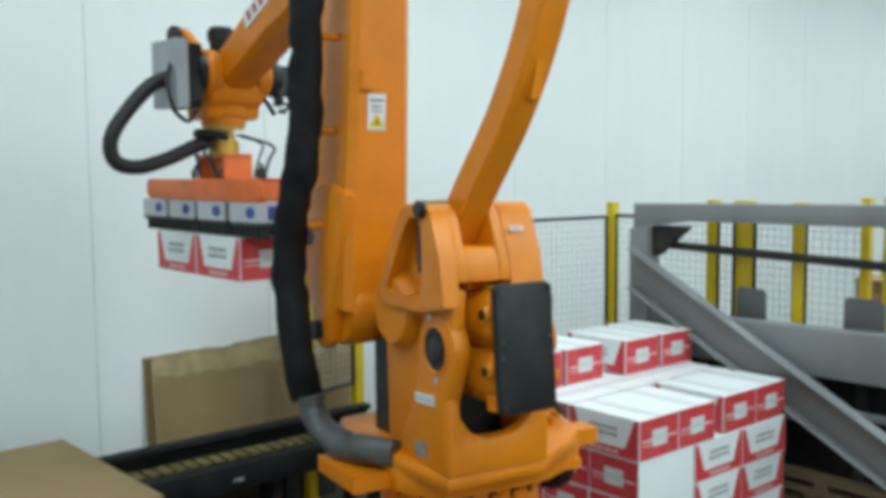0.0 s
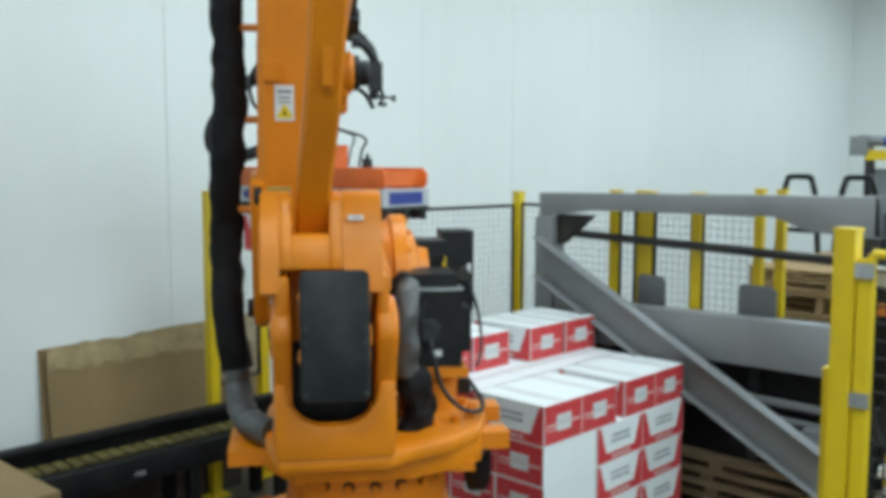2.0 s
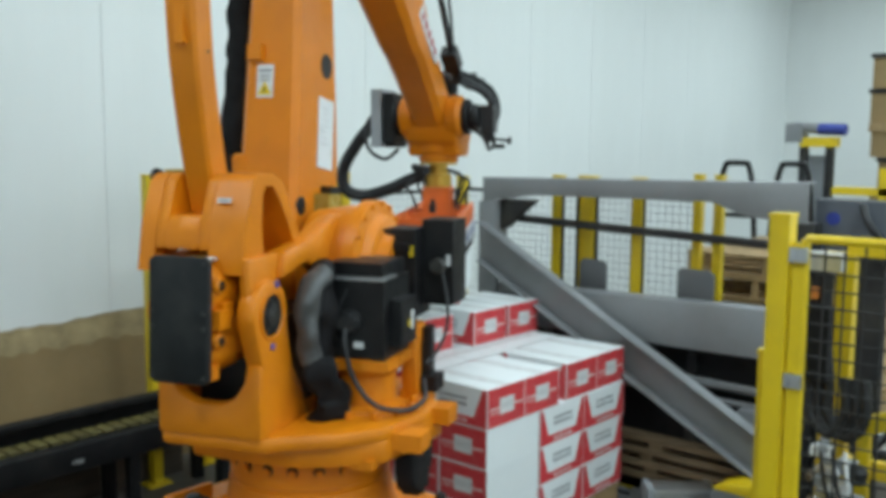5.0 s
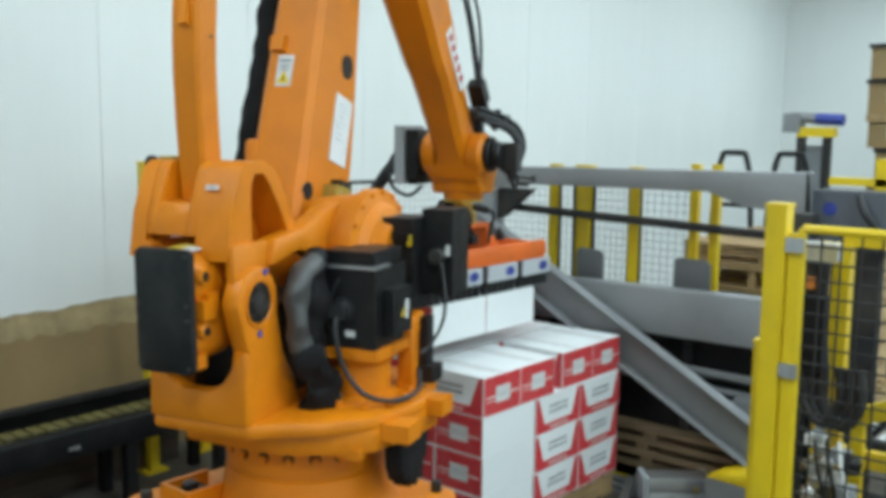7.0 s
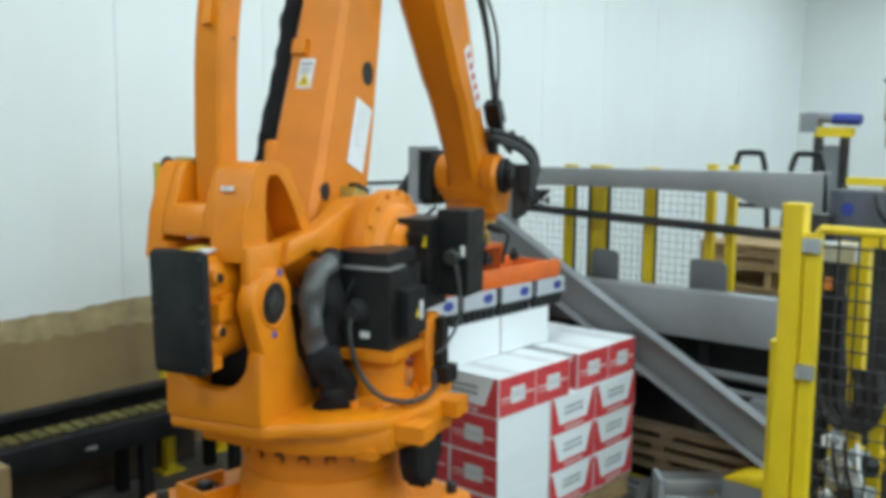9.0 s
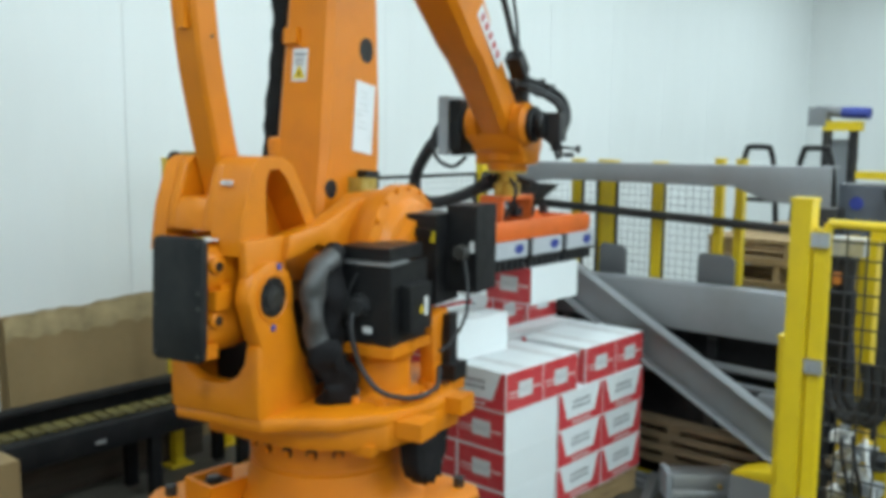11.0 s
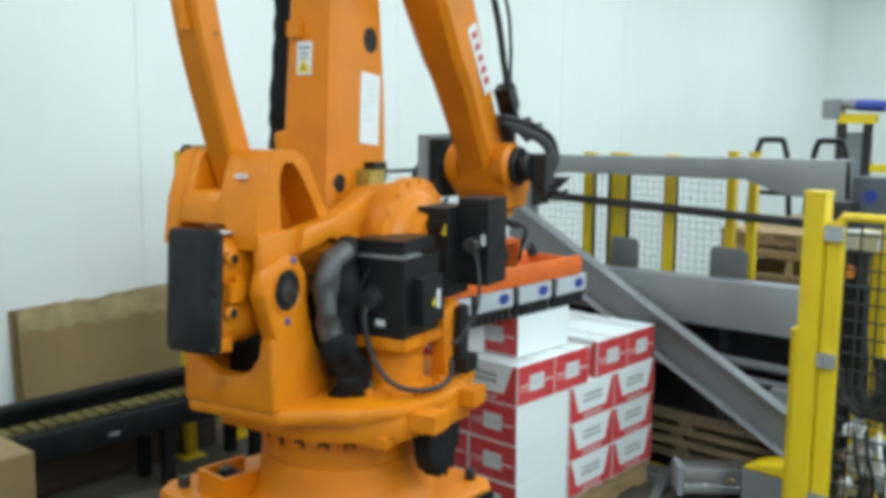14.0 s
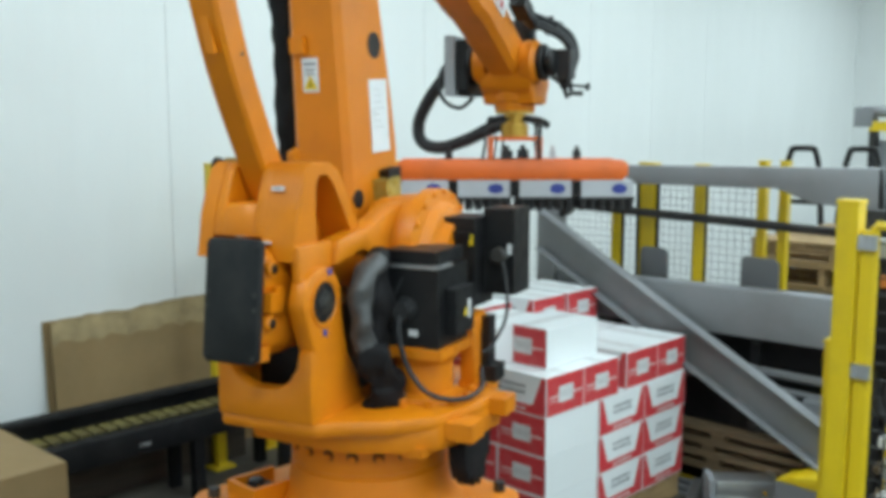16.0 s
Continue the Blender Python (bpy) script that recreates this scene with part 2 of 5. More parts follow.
def carton_parts(box, low=0):
    """A white carton, printed side +y, plain side -y, red ends +-x."""
    l, w, h = BOX_L / 2, BOX_W / 2, BOX_H
    bm = bmesh.new()
    block(bm, -l, l, -w, w, 0, h, 0.005)
    part("carton", bm, CARTON, box, "white corrugated carton")
    bm = bmesh.new()
    block(bm, -l + 0.004, l - 0.004, -0.03, 0.03, h - 0.001, h + 0.0012)
    part("tape", bm, LABEL, box, "strip of clear packing tape")
    e = 0.0012
    y = w + e
    k = l - 0.004

    def s(x, z):
        return (x, y, z)
    zt, zb = h - 0.004, 0.006
    q = [[s(-k, zt), s(-k, zb), s(-0.13, zb + 0.045), s(-0.185, zt)], [s(k, zb), s(k, zt), s(0.185, zt), s(0.13, zb + 0.045)],
         [s(-k, zb), s(k, zb), s(0.13, zb + 0.045), s(-0.13, zb + 0.045)]]
    quad_part("side_print", q, RED, box, "red printed frame round a white trapezium")
    y = w + 2 * e
    rng = random.Random(3)
    bars = []
    for row, z in enumerate((0.128, 0.098)):
        x = -0.085
        while x < 0.08:
            n = rng.uniform(0.012, 0.03)
            bars.append([s(x, z), s(x + n, z), s(x + n, z + 0.015), s(x, z + 0.015)])
            x += n + 0.007
    quad_part("lettering", bars, INK, box, "two lines of grey lettering")
    quad_part("slogan", [[s(-0.09 + i * 0.045, 0.02), s(-0.055 + i * 0.045, 0.02), s(-0.055 + i * 0.045, 0.034), s(-0.09 + i * 0.045, 0.034)] for i in range(4)], PALE, box)
    for sx in (-1, 1):
        x = sx * (l + e)
        b = w - 0.004

        def c(yy, z, d=0.0):
            return (x + sx * d, sx * yy, z)
        quad_part("end_print", [[c(-b, zb), c(b, zb), c(b, zt), c(-b, zt)]], RED, box, "solid red printed end")
        quad_part("paper_label", [[c(-0.055, 0.06, e), c(0.06, 0.06, e), c(0.06, 0.14, e), c(-0.055, 0.14, e)]], LABEL, box, "white paper label")
        quad_part("barcode", [[c(-0.035 + i * 0.012, 0.085, 2 * e), c(-0.029 + i * 0.012, 0.085, 2 * e), c(-0.029 + i * 0.012, 0.115, 2 * e), c(-0.035 + i * 0.012, 0.115, 2 * e)] for i in range(7)], FAINT, box)
        quad_part("slogan", [[c(-0.13, 0.09, e), c(-0.055, 0.09, e), c(-0.055, 0.1, e), c(-0.13, 0.1, e)], [c(0.06, 0.09, e), c(0.13, 0.09, e), c(0.13, 0.1, e), c(0.06, 0.1, e)],
                              [c(-0.13, 0.07, e), c(-0.06, 0.07, e), c(-0.06, 0.076, e), c(-0.13, 0.076, e)]], PALE, box)


CARTON_LABEL = "white shipping carton with red printed ends"
first = thing("carton_box", CARTON_LABEL + ", stacked on a pallet", "box", pose(0, 0, -50), "cartons on the pallet")
carton_parts(first)
PILE_X, PILE_Y, PILE_Z = 3.395, 2.6, 0.142
jig = random.Random(5)
used_first = False


def put_carton(x, y, z, turn, label="", group="cartons on the pallet"):
    """x, y: the middle of its base."""
    global used_first
    m = pose(x + jig.uniform(-0.004, 0.004), y + jig.uniform(-0.004, 0.004), z, 0, 0, turn + jig.uniform(-0.7, 0.7))
    if not used_first:
        used_first = True
        first.matrix_basis = m
        ob = first
    else:
        ob = copy_thing(first, m)
    return tagged(ob, label, "box", group)


def build_pile():
    dx, dy = 0.43, 0.306
    for layer in range(4):
        z = PILE_Z + layer * 0.2
        x0, y0 = PILE_X, PILE_Y
        if layer < 3:
            for row in range(2):
                for i in range(3):
                    put_carton(x0 + dx * (i + 0.5), y0 + dy * (row + 0.5), z, 0 if (i == 0 or row == 1) else 180)
            for i in range(4):
                put_carton(x0 + 0.322 * (i + 0.5), y0 + 2 * dy + dx / 2, z, 90)
        else:
            for i in range(4):
                put_carton(x0 - 0.006 + 0.303 * (i + 0.5) + (0.085 if i > 1 else 0.0), y0 + dx / 2, z, 90)
            for row in range(2):
                for i in range(3):
                    put_carton(x0 + dx * (i + 0.5), y0 + dx + 0.012 + dy * (row + 0.5), z, 180)
    z = PILE_Z + 0.8
    for x, y in ((4.56, 3.44), (4.225, 3.44), (3.8, 3.5), (3.47, 3.5)):
        put_carton(x, y, z, 90, "white carton with red printed ends on the load's top layer")


build_pile()


def pallet_parts(pal):
    """A wooden pallet 1.22 x 1.02 x 0.14, its stringers along x."""
    for y in (-0.49, 0.0, 0.49):
        bm = bmesh.new()
        block(bm, -0.61, 0.61, y - 0.019, y + 0.019, 0.018, 0.122, 0.003)
        part("stringer", bm, WOOD, pal)
    for zi, z, xs in ((0, 0.0, (-0.555, -0.25, 0.0, 0.25, 0.555)), (1, 0.122, (-0.56, -0.4, -0.24, -0.08, 0.08, 0.24, 0.4, 0.56))):
        for x in xs:
            bm = bmesh.new()
            wd = 0.05 if abs(x) < 0.5 else 0.06
            block(bm, x - wd, x + wd, -0.51, 0.51, z, z + 0.018, 0.002)
            part("deck_board", bm, WOOD, pal)


pallet = thing("pallet", "plain wooden pallet under the carton stack", "pallet", pose(4.05, 3.12, 0.0), "wooden pallets")
pallet_parts(pallet)
STACK = (6.2, 2.19)
for i in range(10):
    m = pose(STACK[0] + jig.uniform(-0.03, 0.03), STACK[1] + jig.uniform(-0.03, 0.03), 0.142 * i, 0, 0, jig.uniform(-1.5, 1.5))
    tagged(copy_thing(pallet, m), "weathered empty wooden pallet in a tall stack", "pallet", "wooden pallets")
for i in range(1):
    tagged(copy_thing(pallet, pose(5.75, 3.9 - 1.1 * i, 0.14 * 1 * 0, 0, 0, 2 * i)), "empty wooden pallet lying behind the steel frame", "pallet", "wooden pallets")

# ---- steel frame behind the load ----


def build_frame():
    fr = thing("steel_frame", "grey painted steel frame with a diagonal brace", "steel frame", pose(4.75, 0, 0))

    def bar(name, outline, a, b, r=0.004, label="", mat=GREY_STEEL):
        bm = bmesh.new()
        slab(bm, outline, "x", a, b, r)
        return part(name, bm, mat, fr, label)
    # top beam with a gusset under its far end and a deeper near end
    bar("top_beam", [(3.706, 1.875), (3.706, 1.72), (3.3, 1.775), (2.15, 1.79), (1.95, 1.72), (1.63, 1.70), (1.63, 1.91)], 0.0, 0.012)
    bar("top_flange", [(3.72, 1.875), (3.72, 1.868), (1.63, 1.903), (1.63, 1.91)], 0.012, 0.13)
    bar("post", [(3.74, 1.72), (3.74, 0.0), (3.6, 0.0), (3.6, 1.735)], 0.0, 0.012)
    bar("post_flange", [(3.61, 1.73), (3.61, 0.0), (3.6, 0.0), (3.6, 1.73)], 0.012, 0.13)
    bar("gusset", [(3.6, 1.74), (3.6, 1.55), (3.56, 1.55), (3.33, 1.74)], 0.05, 0.11, mat=DARK_STEEL)
    bar("brace", [(3.68, 1.6), (3.68, 1.34), (1.62, 0.245), (1.62, 0.486)], -0.02, -0.008)
    bar("brace_flange", [(3.68, 1.6), (3.68, 1.587), (1.62, 0.473), (1.62, 0.486)], -0.1, -0.02)
    bar("brace_flange", [(3.68, 1.353), (3.68, 1.34), (1.62, 0.245), (1.62, 0.258)], -0.1, -0.02)
    bar("lower_beam", [(3.6, 1.2), (3.6, 0.945), (1.6, 0.965), (1.6, 1.235)], 0.03, 0.05)
    bar("lower_flange", [(3.6, 1.2), (3.6, 1.192), (1.6, 1.227), (1.6, 1.235)], 0.05, 0.16)
    bm = bmesh.new()
    rod(bm, (0.12, 3.62, 1.62), (0.12, 1.6, 1.56), 0.026)
    part("cross_tube", bm, DARK_STEEL, fr, "round dark steel tube")
    for y0, y1 in ((2.885, 3.075), (2.19, 2.415)):
        bar("stop_plate", [(y1, 1.365), (y1, 1.19), (y0, 1.19), (y0, 1.36), (y0 + 0.025, 1.385), (y1 - 0.025, 1.39)], 0.18, 0.195, label="dark grey upright stop plate", mat=PLATE_GREY)
    bar("near_post", [(1.72, 1.7), (1.72, 0.0), (1.6, 0.0), (1.6, 1.7)], 0.02, 0.14, mat=DARK_STEEL)
    bar("sill", [(3.75, 0.12), (3.75, 0.0), (1.6, 0.0), (1.6, 0.12)], 0.2, 0.3, mat=DARK_STEEL)
    return fr


build_frame()

# ---- safety fence ----


def post_parts(root, x, y, top, mat=YELLOW, size=0.03):
    bm = bmesh.new()
    block(bm, x - size, x + size, y - size, y + size, 0.012, top, 0.004)
    block(bm, x - size - 0.003, x + size + 0.003, y - size - 0.003, y + size + 0.003, top - 0.004, top + 0.008, 0.003)
    p = part("post", bm, mat, root)
    bm = bmesh.new()
    block(bm, x - 0.075, x + 0.075, y - 0.06, y + 0.06, 0.0, 0.012, 0.002)
    part("foot_plate", bm, mat, p)


def mesh_panel(root, p0, p1, z0, z1, cell_w, cell_h, wire, frame_mat, wire_mat, rail=0.012):
    """A welded mesh panel in a tube frame, from p0 to p1."""
    a, b = Vector((*p0, 0)), Vector((*p1, 0))
    d = b - a
    n = max(2, round(d.length / cell_w))
    bm = bmesh.new()
    for z in (z0, z1):
        rod(bm, a + Vector((0, 0, z)), b + Vector((0, 0, z)), rail, 8)
    for q in (a, b):
        rod(bm, q + Vector((0, 0, z0)), q + Vector((0, 0, z1)), rail, 8)
    pf = part("panel_frame", bm, frame_mat, root)
    bm = bmesh.new()
    for i in range(1, n):
        q = a + d * (i / n)
        rod(bm, q + Vector((0, 0, z0)), q + Vector((0, 0, z1)), wire, 5)
    k = round((z1 - z0) / cell_h)
    for i in range(1, k):
        z = z0 + (z1 - z0) * i / k
        rod(bm, a + Vector((0, 0, z)), b + Vector((0, 0, z)), wire, 5)
    ob = part("wire_mesh", bm, wire_mat, pf)
    ob["kind"] = "stuff"


def build_fences():
    g = "safety fences"
    fe = thing("safety_fence", "yellow posts with grey welded wire mesh", "fence", group=g)
    for y in (4.08, 3.285, 3.04, 2.71):
        post_parts(fe, 5.0, y, 1.86 if y > 4 else 1.89)
    post_parts(fe, 5.03, 3.11, 1.89)
    for a, b in ((4.05, 3.32), (3.0, 2.75)):
        mesh_panel(fe, (5.0, a), (5.0, b), 0.15, 1.78, 0.045, 0.045, 0.0022, DARK_STEEL, GREY_WIRE)
    mesh_panel(fe, (5.0, 3.25), (5.0, 3.14), 0.15, 1.78, 0.045, 0.045, 0.0022, DARK_STEEL, GREY_WIRE)
    mesh_panel(fe, (5.0, 2.68), (5.0, 2.35), 0.15, 1.78, 0.045, 0.045, 0.0022, DARK_STEEL, GREY_WIRE)
    post_parts(fe, 5.0, 2.33, 1.92, size=0.024)
    post_parts(fe, 5.0, 2.205, 1.92, size=0.024)
    fe = thing("safety_fence", "yellow fence section with grey wire mesh beside the robot", "fence", group=g)
    post_parts(fe, 3.98, 4.2, 1.9)
    mesh_panel(fe, (4.02, 4.2), (4.96, 4.1), 0.15, 1.77, 0.045, 0.045, 0.0022, DARK_STEEL, GREY_WIRE)
    fe = thing("safety_fence", "narrow yellow fence section between conveyor and wall", "fence", group=g)
    post_parts(fe, 3.06, 4.9, 1.89)
    post_parts(fe, 3.5, 5.0, 1.89)
    mesh_panel(fe, (3.1, 4.91), (3.46, 4.99), 0.7, 1.82, 0.045, 0.045, 0.0022, DARK_STEEL, GREY_WIRE)
    # near fence with coarse black mesh, and a gate behind it
    fe = thing("safety_fence", "bright yellow fence post with coarse black wire mesh", "fence", group=g)
    post_parts(fe, 2.92, 1.075, 1.878, size=0.032)
    mesh_panel(fe, (2.92, 1.0), (2.92, -0.3), 0.12, 1.81, 0.06, 0.052, 0.0035, YELLOW, BLACK_WIRE, 0.014)
    post_parts(fe, 2.92, -0.34, 1.878, size=0.032)
    bm = bmesh.new()
    block(bm, 2.905, 2.935, 0.998, 1.038, 0.02, 1.795, 0.004)
    part("hinge_rail", bm, YELLOW, fe, "flat yellow rail beside the post")
    for z in (1.76, 1.36, 0.9):
        bm = bmesh.new()
        block(bm, 2.885, 2.9, 0.985, 1.04, z - 0.022, z + 0.022, 0.003)
        part("bracket", bm, ALU, fe, "bright metal fence clip")
    fe = thing("safety_fence", "yellow fence gate with upright rails and hanging hoses", "fence", group=g)
    post_parts(fe, 3.3, 1.25, 1.35, size=0.025)
    for y, top, size in ((1.06, 1.72, 0.014), (1.0, 1.72, 0.028), (0.72, 1.72, 0.025)):
        post_parts(fe, 3.35, y, top, size=size)
    bm = bmesh.new()
    block(bm, 3.33, 3.37, 0.3, 1.0, 1.72, 1.76, 0.004)
    part("rail", bm, YELLOW, fe)
    bm = bmesh.new()
    block(bm, 3.33, 3.37, 0.3, 1.0, 0.95, 1.01, 0.004)
    part("rail", bm, YELLOW, fe)


build_fences()

# ---- conveyor along the wall ----


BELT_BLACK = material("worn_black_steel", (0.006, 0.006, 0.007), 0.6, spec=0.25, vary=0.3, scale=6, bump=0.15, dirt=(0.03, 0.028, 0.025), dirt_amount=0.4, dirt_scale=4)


def build_conveyor():
    cv = thing("chain_conveyor", "black steel chain conveyor with worn yellow slats", "conveyor")
    x0, x1 = -0.6, 3.45
    bm = bmesh.new()
    slab(bm, [(4.52, 0.36), (4.55, 0.36), (4.55, 0.46), (4.6, 0.46), (4.6, 0.5), (4.52, 0.5)], "x", x0, x1, 0.004)
    part("side_rail", bm, BELT_BLACK, cv)
    bm = bmesh.new()
    slab(bm, [(4.82, 0.36), (4.86, 0.36), (4.86, 0.6), (4.78, 0.6), (4.78, 0.565), (4.82, 0.565)], "x", x0, x1, 0.004)
    part("side_rail", bm, BELT_BLACK, cv)
    bm = bmesh.new()
    block(bm, x0, x1, 4.56, 4.82, 0.42, 0.47)
    part("bed", bm, BELT_BLACK, cv)
    sl = bmesh.new()
    block(sl, -0.028, 0.028, 4.63, 4.75, 0.486, 0.508, 0.004)
    slat = mesh_of("slat", sl, material("worn_yellow_slat", (0.17, 0.135, 0.03), 0.6, vary=0.3, scale=9, dirt=(0.12, 0.11, 0.09), dirt_amount=0.7, dirt_scale=8, random_tint=0.6))
    n = int((x1 - x0) / 0.075)
    for i in range(n):
        ob = new("slat", slat)
        ob.parent, ob.location = cv, (x0 + 0.06 + i * 0.075, 0, 0)
    for y in (4.6, 4.78):
        bm = bmesh.new()
        for i in range(int((x1 - x0) / 0.05)):
            block(bm, x0 + 0.02 + i * 0.05, x0 + 0.055 + i * 0.05, y - 0.016, y + 0.016, 0.47, 0.5, 0.003)
        part("chain", bm, BELT_BLACK, cv)["kind"] = "stuff"
    for x in (-0.4, 1.2, 2.7, 3.3):
        for y in (4.56, 4.82):
            bm = bmesh.new()
            block(bm, x - 0.03, x + 0.03, y - 0.03, y + 0.03, 0.0, 0.42, 0.003)
            part("leg", bm, BELT_BLACK, cv)
    bm = bmesh.new()
    block(bm, 2.33, 2.39, 4.512, 4.519, 0.405, 0.425)
    part("maker_plate", bm, ALU, cv, "small metal plate")


build_conveyor()


def build_cardboard():
    lean = pose(2.22, 5.24, 0.0, -5)
    th = thing("cardboard_sheet", "large brown cardboard sheet leaning on the wall, torn along its top", "cardboard", lean)
    bm = bmesh.new()
    rng = random.Random(9)
    top = [(0.0, 0.985)] + [(0.06 * i, 1.0 + 0.014 * i / 8 + rng.uniform(-0.006, 0.006) - (0.012 if i in (7, 8, 9) else 0)) for i in range(1, 25)] + [(1.5, 1.03)]
    slab(bm, [(0.0, 0.0)] + top + [(1.5, 0.0)], "y", 0.0, 0.012)
    part("sheet", bm, CARDBOARD, th)
    bm = bmesh.new()
    low = [(0.06 * i, 0.86 + rng.uniform(-0.02, 0.02)) for i in range(24, 0, -1)]
    slab(bm, [(0.005, 0.84)] + [(0.005, 0.98)] + [(p[0], p[1] - 0.004) for p in top[1:-1]] + low, "y", -0.004, -0.0005)
    part("torn_liner", bm, CARD_EDGE, th, "strip with the paper liner torn off")
    th = thing("cardboard_sheet", "second cardboard sheet behind the first, only its edge showing", "cardboard", pose(2.19, 5.3, 0.0, -3.5))
    bm = bmesh.new()
    block(bm, 0.0, 1.45, 0.0, 0.012, 0.0, 0.99)
    part("sheet", bm, CARDBOARD, th)
    th = thing("cardboard_box", "large brown cardboard box standing by the conveyor", "box", pose(0.9, 3.74, 0.0, 0, 0, 2))
    bm = bmesh.new()
    block(bm, -0.47, 0.47, -0.51, 0.5, 0.0, 0.9, 0.006)
    part("carton", bm, CARDBOARD, th)


build_cardboard()


def build_toe_board():
    th = thing("timber_board", "dark stained timber board on the floor behind the conveyor", "board", pose(0, 5.0, 0))
    bm = bmesh.new()
    block(bm, -0.5, 3.3, -0.02, 0.02, 0.0, 0.3, 0.004)
    part("board", bm, material("dark_stained_timber", (0.07, 0.05, 0.035), 0.7, vary=0.3, scale=3, bump=0.3, stretch=(1, 8, 8)), th)


build_toe_board()


def build_roller_conveyor():
    """A low dark roller track that passes behind the steel frame."""
    rc = thing("roller_conveyor", "low dark steel roller conveyor behind the frame", "conveyor", pose(5.25, 0, 0))
    for x in (0.0, 0.42):
        bm = bmesh.new()
        slab(bm, [(x - 0.025, 0.3), (x + 0.025, 0.3), (x + 0.025, 0.315), (x - 0.012, 0.315), (x - 0.012, 0.445), (x + 0.025, 0.445), (x + 0.025, 0.46), (x - 0.025, 0.46)], "y", 0.9, 4.0, 0.002)
        part("side_rail", bm, DARK_STEEL, rc)
    bm = bmesh.new()
    rod(bm, (-0.02, 0, 0), (0.4, 0, 0), 0.03, 12)
    roller = mesh_of("roller", bm, ALU)
    for i in range(26):
        ob = new("roller", roller)
        ob.parent, ob.location = rc, (0.02, 1.0 + i * 0.115, 0.43)
    for y in (1.2, 2.4, 3.7):
        for x in (0.0, 0.42):
            bm = bmesh.new()
            block(bm, x - 0.025, x + 0.025, y - 0.03, y + 0.03, 0.0, 0.3, 0.003)
            part("leg", bm, DARK_STEEL, rc)
    for y in (1.35, 2.0, 2.9):
        dr = thing("drive_unit", "dark oily gear motor under the roller conveyor", "motor", pose(5.08, y, 0))
        bm = bmesh.new()
        block(bm, -0.09, 0.06, -0.14, 0.14, 0.02, 0.2, 0.02)
        rod(bm, (-0.02, 0.14, 0.12), (-0.02, 0.34, 0.12), 0.07, 18)
        part("housing", bm, DARK_STEEL, dr)
        bm = bmesh.new()
        block(bm, -0.11, 0.08, -0.16, 0.36, 0.0, 0.02)
        part("base_plate", bm, GREY_STEEL, dr)
    # timber lying across the track
    for i, (x, y, a) in enumerate(((5.5, 2.2, 84), (5.62, 2.5, 90), (5.85, 2.3, 96))):
        tb = thing("timber_plank", "rough brown timber plank lying behind the frame", "plank", pose(x, y, 0.46 + 0.036 * i, 0, 0, a), "planks")
        bm = bmesh.new()
        block(bm, -0.75, 0.75, -0.05, 0.05, 0.0, 0.035, 0.003)
        part("plank", bm, WOOD, tb)


build_roller_conveyor()


